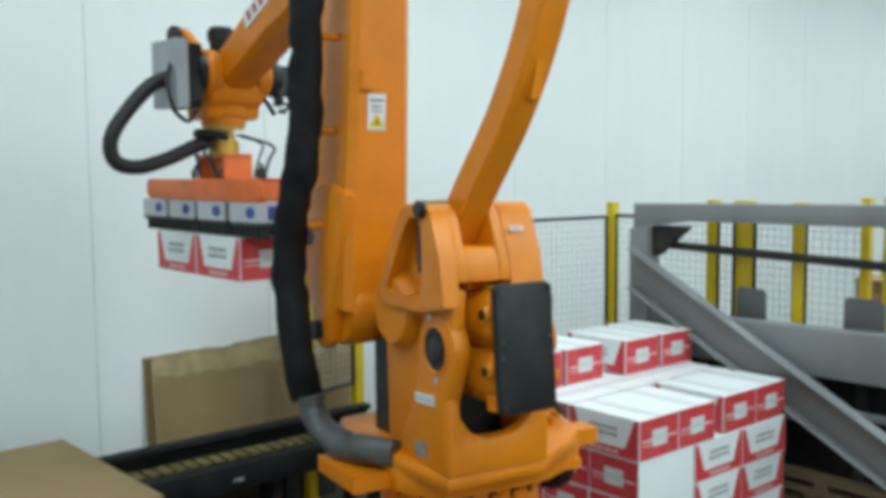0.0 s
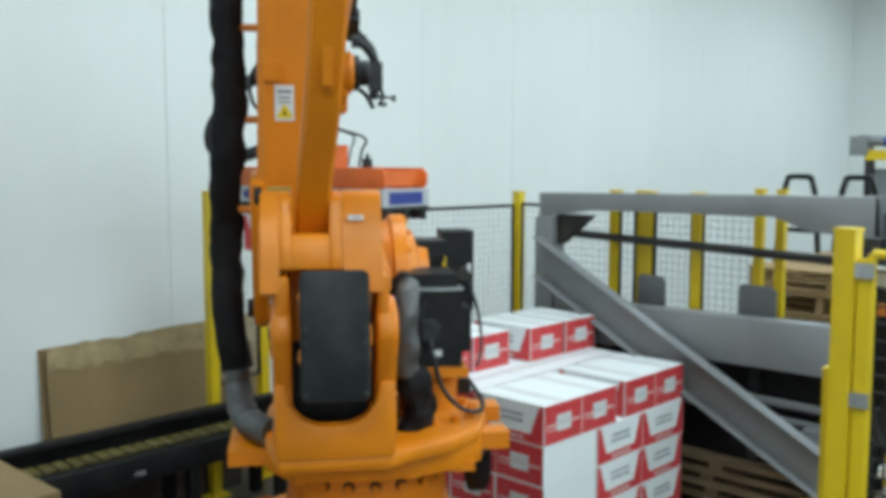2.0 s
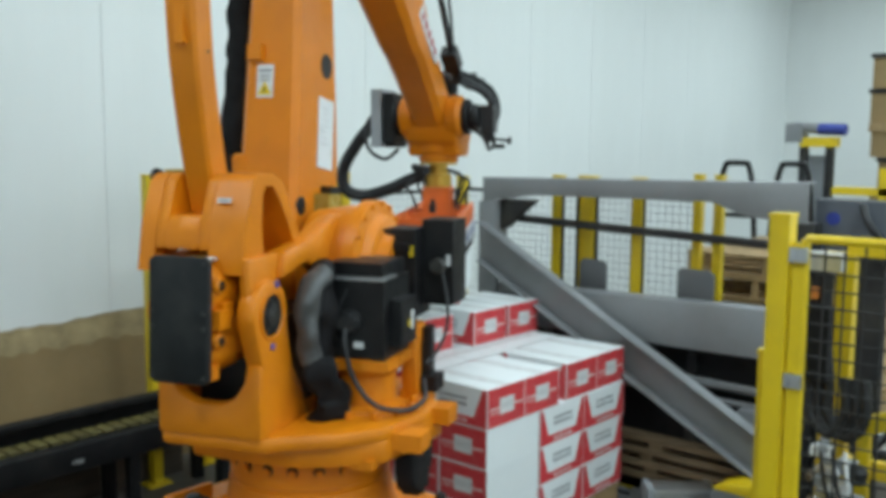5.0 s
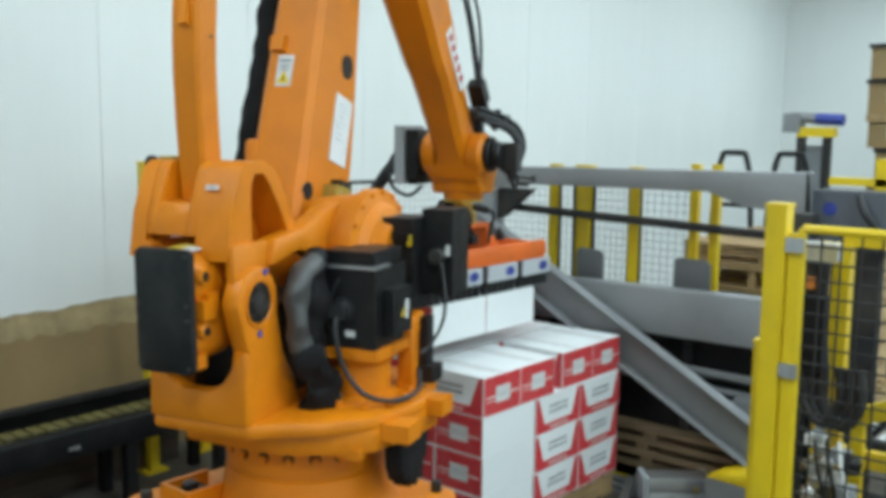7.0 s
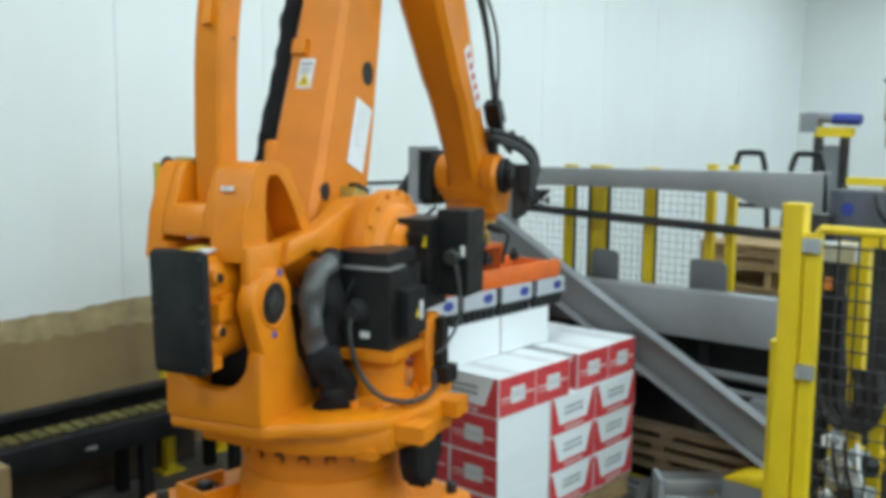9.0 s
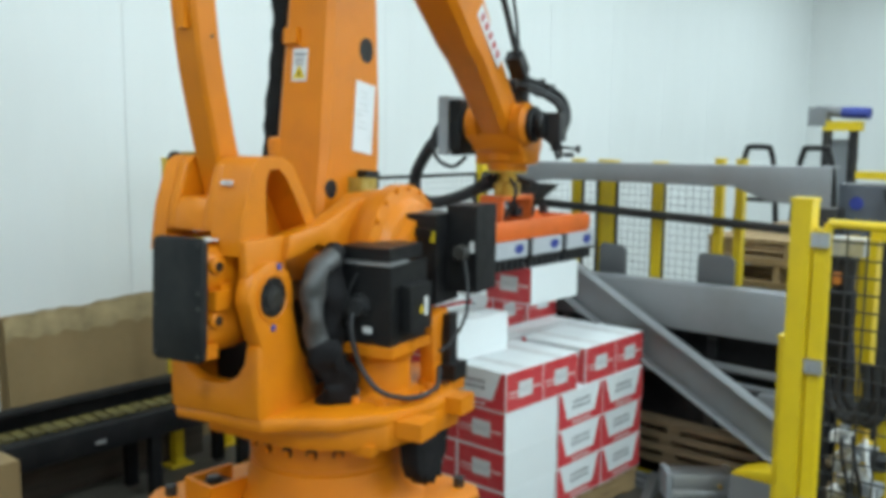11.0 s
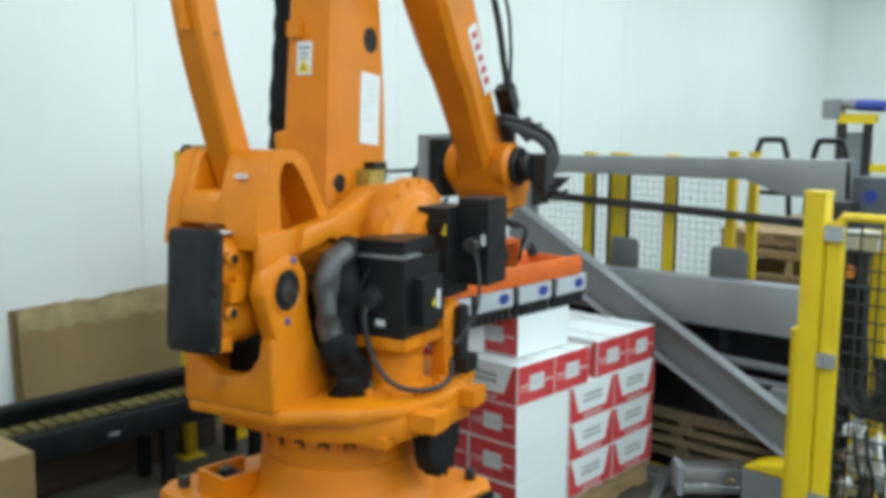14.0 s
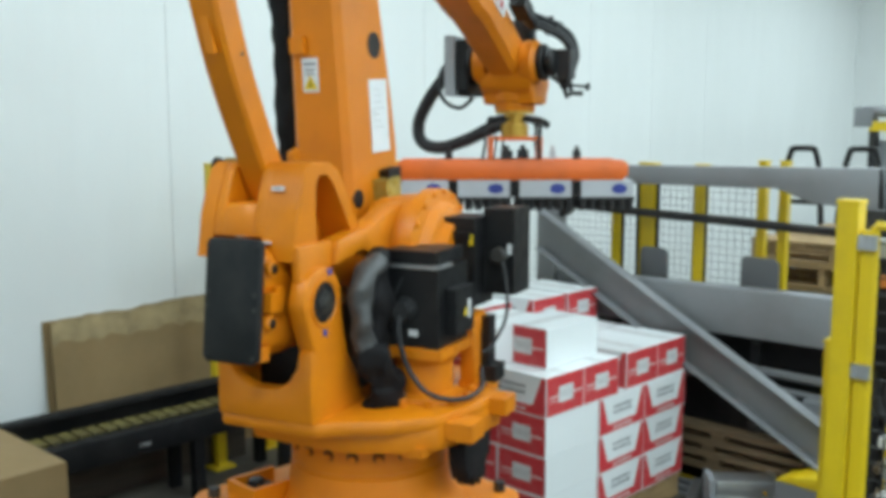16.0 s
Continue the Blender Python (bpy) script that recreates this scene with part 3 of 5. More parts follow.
def build_dark_backing():
    """An added dark sheet low behind the frame hides the fence and keeps the space dark, with timber and pipes lying in
    front of it.
    """
    sp = thing("machine_panel", "dark sheet added low behind the frame to hide the fence", "panel", pose(4.95, 0, 0))
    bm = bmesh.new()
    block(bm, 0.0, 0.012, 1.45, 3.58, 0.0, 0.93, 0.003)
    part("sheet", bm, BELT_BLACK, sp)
    for y in (1.75, 2.3, 2.85, 3.3):
        bm = bmesh.new()
        block(bm, -0.03, 0.0, y - 0.03, y + 0.03, 0.0, 0.9, 0.003)
        part("rib", bm, DARK_STEEL, sp)
    for z, r in ((0.75, 0.025), (0.66, 0.018)):
        bm = bmesh.new()
        rod(bm, (-0.06, 1.5, z), (-0.06, 3.5, z + 0.02), r, 12)
        part("pipe", bm, GREY_STEEL, sp)
    rng = random.Random(21)
    for i in range(4):
        tb = thing("timber_plank", "dark brown timber plank stacked behind the frame", "plank", pose(4.885, 2.45 + rng.uniform(-0.05, 0.05), 0.12 + 0.075 * i, rng.uniform(-2, 2), 0, 90 + rng.uniform(-1, 1)), "planks")
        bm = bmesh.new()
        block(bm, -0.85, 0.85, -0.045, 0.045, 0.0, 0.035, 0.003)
        part("plank", bm, DARK_WOOD, tb)
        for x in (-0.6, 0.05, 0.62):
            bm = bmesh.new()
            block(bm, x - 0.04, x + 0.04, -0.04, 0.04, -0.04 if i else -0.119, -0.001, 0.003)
            part("spacer", bm, DARK_WOOD, tb)
    for (x0, y0), (x1, y1), h in (((4.8, 3.0), (4.78, 2.45), 0.05), ((4.73, 2.85), (4.69, 2.47), 0.04)):
        d = Vector((x1 - x0, y1 - y0, 0))
        rl = thing("floor_rail", "dull grey steel rail lying on the floor", "rail", pose(x0, y0, 0, 0, 0, math.degrees(math.atan2(d.y, d.x))), "floor rails")
        bm = bmesh.new()
        slab(bm, [(-0.03, 0.0), (0.03, 0.0), (0.03, 0.008), (0.006, 0.008), (0.006, h - 0.01), (0.02, h - 0.01), (0.02, h), (-0.02, h), (-0.02, h - 0.01), (-0.006, h - 0.01), (-0.006, 0.008), (-0.03, 0.008)], "x", 0.0, d.length, 0.001)
        part("rail", bm, GREY_STEEL, rl)
    vb = thing("gear_unit", "grimy steel gear unit under the lower beam", "motor", pose(4.86, 1.85, 0))
    for k, box in enumerate(((-0.06, 0.06, -0.1, 0.12, 0.5, 0.66), (-0.05, 0.05, 0.12, 0.22, 0.52, 0.62), (-0.05, 0.05, -0.1, 0.1, 0.0, 0.5))):
        bm = bmesh.new()
        block(bm, *box, 0.012)
        part(("housing", "cover", "stand")[k], bm, (GREY_STEEL, DARK_STEEL, DARK_STEEL)[k], vb)


build_dark_backing()


def build_floor_clutter():
    cy = thing("pneumatic_cylinder", "bright aluminium pneumatic cylinder block near the floor", "cylinder", pose(4.66, 2.25, 0.0, 0, 0, -50))
    bm = bmesh.new()
    slab(bm, [(-0.075, 0.06), (0.075, 0.06), (0.075, 0.1), (0.06, 0.105), (0.06, 0.125), (0.075, 0.13), (0.075, 0.2), (-0.075, 0.2), (-0.075, 0.13), (-0.06, 0.125), (-0.06, 0.105), (-0.075, 0.1)], "x", -0.13, 0.18, 0.003)
    part("barrel", bm, ALU, cy)
    for x in (-0.165, 0.18):
        bm = bmesh.new()
        block(bm, x, x + 0.03, -0.085, 0.085, 0.05, 0.21, 0.006)
        part("end_cap", bm, GREY_BOX if x < 0 else ALU, cy)
    bm = bmesh.new()
    block(bm, -0.1, 0.1, -0.06, 0.06, 0.0, 0.06, 0.004)
    part("foot", bm, DARK_STEEL, cy)
    bm = bmesh.new()
    rod(bm, (0.13, -0.076, 0.14), (0.13, -0.09, 0.14), 0.012, 10)
    part("fitting", bm, BRASS, cy)
    st = thing("floor_stop", "grey steel stop block with a sloping yellow top", "stop block", pose(4.6, 1.86, 0.0, 0, 0, -4))
    bm = bmesh.new()
    block(bm, -0.1, 0.1, -0.14, 0.1, 0.0, 0.3, 0.006)
    part("block", bm, GREY_STEEL, st)
    bm = bmesh.new()
    slab(bm, [(-0.15, 0.302), (0.11, 0.302), (0.02, 0.34), (-0.15, 0.37)], "x", -0.1, 0.1, 0.004)
    part("cap", bm, YELLOW, st, "yellow sloping cap")
    ra = thing("angle_bar", "loose aluminium angle bar lying by the pallet", "bar", pose(4.5, 2.45, 0.02, 0, -6, 20))
    bm = bmesh.new()
    slab(bm, [(-0.03, 0), (0.03, 0), (0.03, 0.006), (-0.024, 0.006), (-0.024, 0.05), (-0.03, 0.05)], "x", -0.3, 0.35)
    part("bar", bm, ALU, ra)


build_floor_clutter()


def build_far_end():
    """What stands at the far end of the hall, past the frame."""
    # tall lift with a blue roll at its head
    lf = thing("film_wrapper", "tall dark wrapping machine mast with blue film roll", "machine", pose(9.0, 3.03, 0))
    for y in (-0.12, 0.12):
        bm = bmesh.new()
        block(bm, -0.05, 0.05, y - 0.03, y + 0.03, 0.0, 2.12, 0.005)
        part("mast", bm, DARK_STEEL, lf)
    bm = bmesh.new()
    block(bm, -0.06, 0.06, -0.19, 0.15, 2.08, 2.17, 0.006)
    part("yellow_bar", bm, YELLOW, lf)
    bm = bmesh.new()
    rod(bm, (0, 0.24, 2.27), (0, -0.05, 2.25), 0.05, 14)
    block(bm, -0.08, 0.08, 0.12, 0.28, 2.12, 2.3, 0.01)
    part("head", bm, GREY_STEEL, lf)
    bm = bmesh.new()
    rod(bm, (0, 0.0, 2.25), (0, -0.26, 2.24), 0.055, 16)
    part("film_roll", bm, BLUE, lf, "dark blue film roll")
    bm = bmesh.new()
    block(bm, -0.25, 0.25, -0.35, 0.35, 0.0, 0.12, 0.01)
    part("base", bm, DARK_STEEL, lf)
    bm = bmesh.new()
    block(bm, 0.06, 0.1, -0.1, 0.1, 0.3, 2.0, 0.005)
    part("backplate", bm, GREY_BOX, lf)
    for y in (2.96, 2.52):
        tr = thing("platform_trolley", "dark trolley with a bent tubular push handle", "trolley", pose(7.0, y, 0), "trolleys")
        bm = bmesh.new()
        tube(bm, [(0, 0.22, 0.2), (0, 0.17, 1.2), (0, 0.13, 1.76), (0, 0.09, 1.94), (0, 0.07, 1.955), (0, -0.07, 1.955), (0, -0.09, 1.94), (0, -0.13, 1.76), (0, -0.17, 1.2), (0, -0.22, 0.2)], 0.022, 10, 5)
        hd = part("push_handle", bm, BLACK, tr)
        for z, yy in ((1.55, 0.145), (1.1, 0.175), (0.65, 0.2)):
            bm = bmesh.new()
            rod(bm, (0, yy, z), (0, -yy, z), 0.018, 8)
            part("rung", bm, BLACK, hd)
        bm = bmesh.new()
        block(bm, -0.1, 0.9, -0.25, 0.25, 0.14, 0.2, 0.01)
        part("deck", bm, DARK_STEEL, tr)
        for x in (0.0, 0.8):
            for yy in (-0.2, 0.2):
                bm = bmesh.new()
                rod(bm, (x, yy - 0.02, 0.07), (x, yy + 0.02, 0.07), 0.07, 14)
                part("wheel", bm, RUBBER, tr)
    # control box on the frame's near end, with a yellow arm over it
    cb = thing("control_box", "dark grey control box with a round blue mark", "control box", pose(4.9, 1.5, 0))
    bm = bmesh.new()
    block(bm, 0.0, 0.18, -0.25, 0.14, 1.56, 1.82, 0.01)
    part("casing", bm, material("slate_grey_casing", (0.1, 0.11, 0.13), 0.5, vary=0.15, scale=4), cb)
    bm = bmesh.new()
    slab(bm, [(0.05 + 0.035 * math.cos(a * 0.5236), 1.725 + 0.035 * math.sin(a * 0.5236)) for a in range(12)], "x", -0.003, 0.002)
    part("mark", bm, BLUE, cb)
    bm = bmesh.new()
    block(bm, 0.04, 0.12, -0.2, 0.05, 0.0, 1.56, 0.006)
    part("stand", bm, DARK_STEEL, cb)
    bm = bmesh.new()
    tube(bm, [(-0.03, -0.1, 1.8), (-0.07, -0.14, 1.72), (-0.04, -0.2, 1.62), (0.0, -0.22, 1.5)], 0.02, 10)
    part("cable", bm, RUBBER, cb)
    ya = thing("swing_gate", "yellow tubular swing gate beyond the steel frame", "gate", pose(5.1, 1.2, 0))
    bm = bmesh.new()
    block(bm, -0.03, 0.03, -0.9, 0.42, 1.84, 1.88, 0.006)
    part("top_rail", bm, YELLOW, ya)
    for y, top in ((0.16, 1.98), (-0.5, 1.92)):
        bm = bmesh.new()
        block(bm, -0.03, 0.03, y - 0.03, y + 0.03, 0.0, top, 0.006)
        part("gate_post", bm, YELLOW, ya)
    # stacked brown goods
    rng = random.Random(12)
    for i in range(9):
        bx = thing("goods_box", "brown cardboard box in a tall stack at the hall's end", "box", pose(10.1 + rng.uniform(-0.03, 0.03), 2.2 + rng.uniform(-0.04, 0.04), 0.33 * i, 0, 0, rng.uniform(-3, 3)), "stacked goods")
        bm = bmesh.new()
        block(bm, -0.5, 0.5, -0.5, 0.5, 0.003, 0.29 if i % 3 else 0.25, 0.01)
        part("carton", bm, CARDBOARD, bx)
        bm = bmesh.new()
        block(bm, -0.52, 0.52, -0.52, 0.52, 0.29 if i % 3 else 0.25, 0.33, 0.006)
        part("slip_sheet", bm, WOOD if i % 3 == 0 else DARK_STEEL, bx)
        bm = bmesh.new()
        block(bm, -0.5035, -0.5, 0.1, 0.32, 0.1, 0.22)
        part("label", bm, LABEL, bx)


build_far_end()


def build_gate_clutter():
    hs = thing("hose_bundle", "black hoses hanging behind the yellow fence", "hose", pose(3.2, 1.03, 0))
    for i, (a, r) in enumerate(((-0.015, 0.02), (0.02, 0.016), (0.05, 0.018))):
        bm = bmesh.new()
        tube(bm, [(0.02 * i, a, 1.7), (0.015, a + 0.01, 1.5), (0.02, a - 0.01, 1.3), (0.01, a - 0.02, 1.18), (0, a - 0.09, 1.12), (0, a - 0.14, 1.2), (0.01, a - 0.13, 1.32)], r, 10)
        part("hose", bm, RUBBER, hs)
    bm = bmesh.new()
    block(bm, -0.03, 0.03, -0.03, 0.05, 1.3, 1.56, 0.012)
    part("sleeve", bm, SLEEVE, hs)
    bm = bmesh.new()
    block(bm, -0.01, 0.02, 0.015, 0.04, 1.58, 1.62, 0.004)
    part("tag", bm, material("orange_plastic", (0.6, 0.2, 0.03), 0.4), hs, "small orange tag")
    bm = bmesh.new()
    block(bm, -0.03, 0.03, -0.06, 0.06, 1.68, 1.74, 0.004)
    part("clip", bm, ALU, hs)
    vb = thing("valve_station", "silver air valve station with fittings behind the fence", "valve", pose(3.2, 0.98, 0))
    rng = random.Random(6)
    bm = bmesh.new()
    block(bm, -0.03, 0.03, -0.03, 0.03, 0.0, 0.93, 0.004)
    part("stand", bm, DARK_STEEL, vb)
    for i in range(12):
        bm = bmesh.new()
        y, z = rng.uniform(-0.08, 0.05), 0.86 + 0.02 * i
        if i % 2:
            rod(bm, (-0.05, y, z), (0.04, y + rng.uniform(-0.03, 0.03), z + 0.01), rng.uniform(0.014, 0.026), 12)
        else:
            block(bm, -0.04, 0.03, y - 0.03, y + 0.03, z - 0.02, z + 0.02, 0.004)
        part("fitting", bm, (ALU, WHITE, GREY_BOX)[i % 3], vb)
    for i in range(3):
        bm = bmesh.new()
        y = -0.06 + 0.04 * i
        tube(bm, [(-0.04, y, 1.08), (-0.07, y - 0.02, 1.0), (-0.06, y - 0.04, 0.9), (-0.03, y - 0.02, 0.8)], 0.007, 8)
        part("air_line", bm, RUBBER if i else WHITE, vb)
    bm = bmesh.new()
    lathe(bm, (-0.03, -0.1, 0.98), (-0.03, -0.1, 1.04), [(0, 0.03), (0.04, 0.035), (0.06, 0.02)], 14)
    part("gauge", bm, BLACK, vb)
    yb = thing("yellow_bracket", "bent yellow steel bracket behind the fence", "bracket", pose(3.3, 0.9, 0))
    bm = bmesh.new()
    slab(bm, [(0.14, 1.12), (-0.3, 1.3), (-0.3, 1.24), (0.02, 1.1), (0.1, 1.06)], "x", -0.02, 0.02, 0.004)
    block(bm, -0.02, 0.02, -0.02, 0.02, 0.0, 1.12)
    part("bracket", bm, YELLOW, yb)
    mc = thing("dark_machine", "dark steel machine behind the near fence", "machine", pose(3.75, 0.35, 0))
    bm = bmesh.new()
    block(bm, 0.0, 0.6, -1.2, 0.35, 0.0, 1.02, 0.02)
    part("body", bm, DARK_STEEL, mc)
    for y in (-0.9, -0.4, 0.15):
        bm = bmesh.new()
        block(bm, 0.1, 0.16, y - 0.03, y + 0.03, 1.02, 1.66, 0.006)
        part("upright", bm, BLACK, mc)
    bm = bmesh.new()
    block(bm, 0.08, 0.18, -1.0, 0.25, 1.66, 1.72, 0.006)
    part("rail", bm, BLACK, mc)


build_gate_clutter()

# ---- the palletising robot ----
ROBOT = (2.2, 2.5, 0.0)
V_LOW, V_UP, V_LINK = 0.26, 0.08, 0.17   # planes of lower arm, upper arm and link, off the turning axis
J2 = (0.27, 1.62)            # shoulder, in the arm's plane: outwards, up
L2, L3 = 1.5, 1.65
LINK_PIN = (-0.335, 1.93)
YOKE = (0.065, 0.035, 0.0)    # where the forked bracket sits on the column
TRUNNION = (-0.38, 1.548)    # the balancer rocks about it
WRIST_UP, WRIST_IN = 0.235, 0.09

robot = thing("palletising_robot", "large orange four-axis palletising robot with black motors", "robot", pose(*ROBOT))


def bolt_ring(bm, c, axis, r, n, size, start=0.0):
    for p in ring_points(c, axis, r, n, start):
        rod(bm, p, p + Vector(axis) * size, size * 0.9, 6)


def arc(cx, cz, r, a0, a1, n=8):
    return [(cx + r * math.cos(radians(a0 + (a1 - a0) * i / n)), cz + r * math.sin(radians(a0 + (a1 - a0) * i / n))) for i in range(n + 1)]


def sign_plate(name, parent, m, w, h, bars, label, tri=False, mat=LABEL):
    """A thin plate lying in its own xz plane, facing -y, with lines of print."""
    bm = bmesh.new()
    block(bm, -w / 2, w / 2, -0.002, 0.002, -h / 2, h / 2, 0.001, m)
    pl = part(name, bm, mat, parent, label)
    bm = bmesh.new()
    for x0, x1, z0, z1 in bars:
        block(bm, x0, x1, -0.0032, -0.001, z0, z1, 0, m)
    if bars:
        part("print", bm, FAINT if w > 0.1 else INK, pl)
    else:
        bm.free()
    if tri:
        bm = bmesh.new()
        slab(bm, [(-0.03, -h / 2 + 0.01), (0.03, -h / 2 + 0.01), (0.0, -h / 2 + 0.062)], "y", -0.004, -0.001, 0, m)
        part("warning_triangle", bm, YELLOW, pl, "yellow warning triangle")
        bm = bmesh.new()
        slab(bm, [(-0.006, -h / 2 + 0.02), (0.006, -h / 2 + 0.02), (0.0, -h / 2 + 0.045)], "y", -0.005, -0.001, 0, m)
        part("print", bm, BLACK, pl)
    return pl


def build_base():
    bm = bmesh.new()
    block(bm, -0.36, 0.36, -0.36, 0.36, 0.02, 0.66, 0.01)
    block(bm, -0.5, 0.5, -0.5, 0.5, 0.0, 0.02, 0.003)
    part("pedestal", bm, DARK_STEEL, robot, "dark steel pedestal")
    bm = bmesh.new()
    o = [(-0.5, -0.36), (-0.42, -0.42), (0.36, -0.42), (0.42, -0.36), (0.42, 0.4), (0.36, 0.48), (-0.42, 0.5), (-0.5, 0.44)]
    slab(bm, o, "z", 0.66, 0.75, 0.014)
    lathe(bm, (0, 0, 0.74), (0, 0, 1.03), [(0, 0.36), (0.02, 0.335), (0.06, 0.31), (0.11, 0.3), (0.17, 0.29), (0.175, 0.28), (0.185, 0.279), (0.19, 0.288), (0.275, 0.284), (0.28, 0.245), (0.29, 0.243)], 44)
    base = part("base", bm, ORANGE, robot, "orange cast base with a bolted ring")
    # black discs behind the bolts paint in the shade round them
    for p in ring_points((0, 0, 0.992), (0, 0, 1), 0.278, 20):
        bm = bmesh.new()
        d = Vector((p.x, p.y, 0)).normalized()
        rod(bm, p, p + d * 0.011, 0.02, 12)
        part("bolt_recess", bm, BLACK, base)
        bm = bmesh.new()
        rod(bm, p + Vector((0, 0, -0.004)), p + d * 0.024 + Vector((0, 0, -0.004)), 0.015, 6)
        part("ring_bolt", bm, ORANGE, base)
    for x, y in ((-0.42, 0.4), (-0.43, -0.3), (0.36, -0.32), (0.34, 0.38)):
        bm = bmesh.new()
        rod(bm, (x, y, 0.745), (x, y, 0.79), 0.022, 6)
        part("anchor_bolt", bm, DARK_STEEL, base)
    bm = bmesh.new()
    block(bm, -0.4, -0.22, 0.155, 0.17, 0.745, 0.84, 0.004)
    block(bm, -0.4, -0.22, 0.3, 0.315, 0.745, 0.84, 0.004)
    block(bm, -0.415, -0.4, 0.155, 0.315, 0.745, 0.84, 0.004)
    part("tray", bm, ORANGE, base)
    # black block and round stub that fill the tray
    bm = bmesh.new()
    block(bm, -0.395, -0.27, 0.172, 0.298, 0.752, 0.81, 0.006)
    rod(bm, (-0.35, 0.23, 0.81), (-0.35, 0.23, 0.85), 0.028, 12)
    part("cable_gland", bm, BLACK, base, "black block with a round stub in an open tray")
    # black band painted as the shade in the gap under the turning plate
    bm = bmesh.new()
    lathe(bm, (0, 0, 1.016), (0, 0, 1.06), [(0, 0.262), (0.044, 0.262)], 44)
    part("bearing_seal", bm, BLACK, base, "black band painted as shade in the bearing gap")
    bm = bmesh.new()
    block(bm, 0.0, 0.36, -0.435, -0.415, 0.62, 0.735, 0.004)
    part("connector_plate", bm, BLACK, base)


def shell(bm, outer, inner, y0, y1):
    """A rim: the space between two outlines in (x, z), drawn out from y0 to y1."""
    n = len(outer)
    g = [[bm.verts.new((p[0], y, p[1])) for p in o] for o in (outer, inner) for y in (y0, y1)]
    o0, o1, i0, i1 = g
    for k in range(n):
        j = (k + 1) % n
        for a, b in ((o0, o1), (i0, i1), (o0, i0), (o1, i1)):
            bm.faces.new((a[k], a[j], b[j], b[k]))
    bmesh.ops.recalc_face_normals(bm, faces=list({f for r in g for v in r for f in v.link_faces}))


def build_turret():
    low, deck = 1.04, 1.165
    bm = bmesh.new()
    # turning plate with the motor shelf on the -y side
    o = [(-0.462, 0.318), (-0.462, -0.05), (-0.42, -0.1), (-0.34, -0.26), (-0.22, -0.38), (-0.02, -0.44), (0.14, -0.46), (0.2, -0.4), (0.34, -0.3), (0.4, 0.0), (0.36, 0.32), (0.2, 0.36), (-0.2, 0.36)]
    slab(bm, o, "z", 1.11, deck, 0.02)
    slab(bm, [(-0.35, 0.27), (-0.37, 0.0), (-0.36, -0.14), (-0.3, -0.27)] + o[4:], "z", low, 1.125, 0.012)
    tur = part("turret", bm, ORANGE, robot, "orange turning column")
    for box in ((-0.19, -0.09, -0.49, -0.36, low + 0.035, deck - 0.03), (0.06, 0.16, -0.51, -0.40, low + 0.06, deck - 0.005), (0.3, 0.42, -0.34, -0.12, low + 0.05, deck - 0.002), (-0.27, -0.17, -0.35, -0.26, low - 0.014, low + 0.02)):
        bm = bmesh.new()
        block(bm, *box, 0.015)
        part("lug", bm, ORANGE, tur)
    rear, tz = -0.44, 1.55
    tx = -0.4
    for v0, v1, s in ((0.265, 0.325, 1), (-0.06, 0.005, -1)):
        bm = bmesh.new()
        prof = [(rear - 0.02, deck - 0.01), (-0.14, deck - 0.01), (-0.18, 1.26), (-0.25, 1.36), (-0.285, 1.5)] + arc(tx, tz, 0.115, 0, 180, 10) + [(-0.485, 1.46), (-0.45, 1.38), (rear - 0.02, 1.28)]
        slab(bm, prof, "y", v0, v1, 0.014)
        sp = part("side_plate", bm, ORANGE, tur)
        out = v1 if s > 0 else v0
        bm = bmesh.new()
        lathe(bm, (tx, out - s * 0.004, tz), (tx, out + s * 0.03, tz), [(0, 0.07), (0.006, 0.07), (0.0065, 0.06)], 28)
        part("trunnion_recess", bm, BLACK, sp, "dark round bearing recess")
        bm = bmesh.new()
        lathe(bm, (tx, out, tz), (tx, out + s * 0.02, tz), [(0, 0.04), (0.009, 0.038), (0.0105, 0.02), (0.014, 0.018)], 18)
        part("trunnion", bm, DARK_STEEL, sp)
        bm = bmesh.new()
        lathe(bm, (tx, out - s * 0.002, tz), (tx, out + s * 0.02, tz), [(0, 0.078), (0.008, 0.078), (0.0085, 0.07), (0.004, 0.066)], 32)
        part("bearing_rim", bm, ORANGE, sp)
        for p in ring_points((tx, out, tz), (0, 1, 0), 0.052, 6):
            bm = bmesh.new()
            rod(bm, p, p + Vector((0, s * 0.009, 0)), 0.008, 6)
            part("bearing_bolt", bm, DARK_STEEL, sp)
        for dx, z in ((0.035, tz + 0.095), (0.0, tz - 0.1)):
            bm = bmesh.new()
            rod(bm, (tx + dx, out - s * 0.004, z), (tx + dx, out + s * 0.005, z), 0.012, 10)
            part("grease_cap", bm, BLUE if s < 0 else ALU, sp)
    # rear wall with the rounded opening under the balancer
    bm = bmesh.new()
    slab(bm, [(-0.055, deck - 0.01), (0.32, deck - 0.01), (0.32, 1.4), (0.285, 1.4), (0.275, 1.34), (0.24, 1.29), (0.19, 1.265), (0.09, 1.265), (0.04, 1.29), (0.005, 1.34), (-0.005, 1.4), (-0.055, 1.4)], "x", rear - 0.03, rear + 0.03, 0.012)
    part("rear_wall", bm, ORANGE, tur)
    # black block puts the shade inside the column behind the rear opening
    bm = bmesh.new()
    block(bm, -0.3, 0.15, 0.02, 0.265, deck, 1.5, 0.03)
    part("column_core", bm, BLACK, tur)
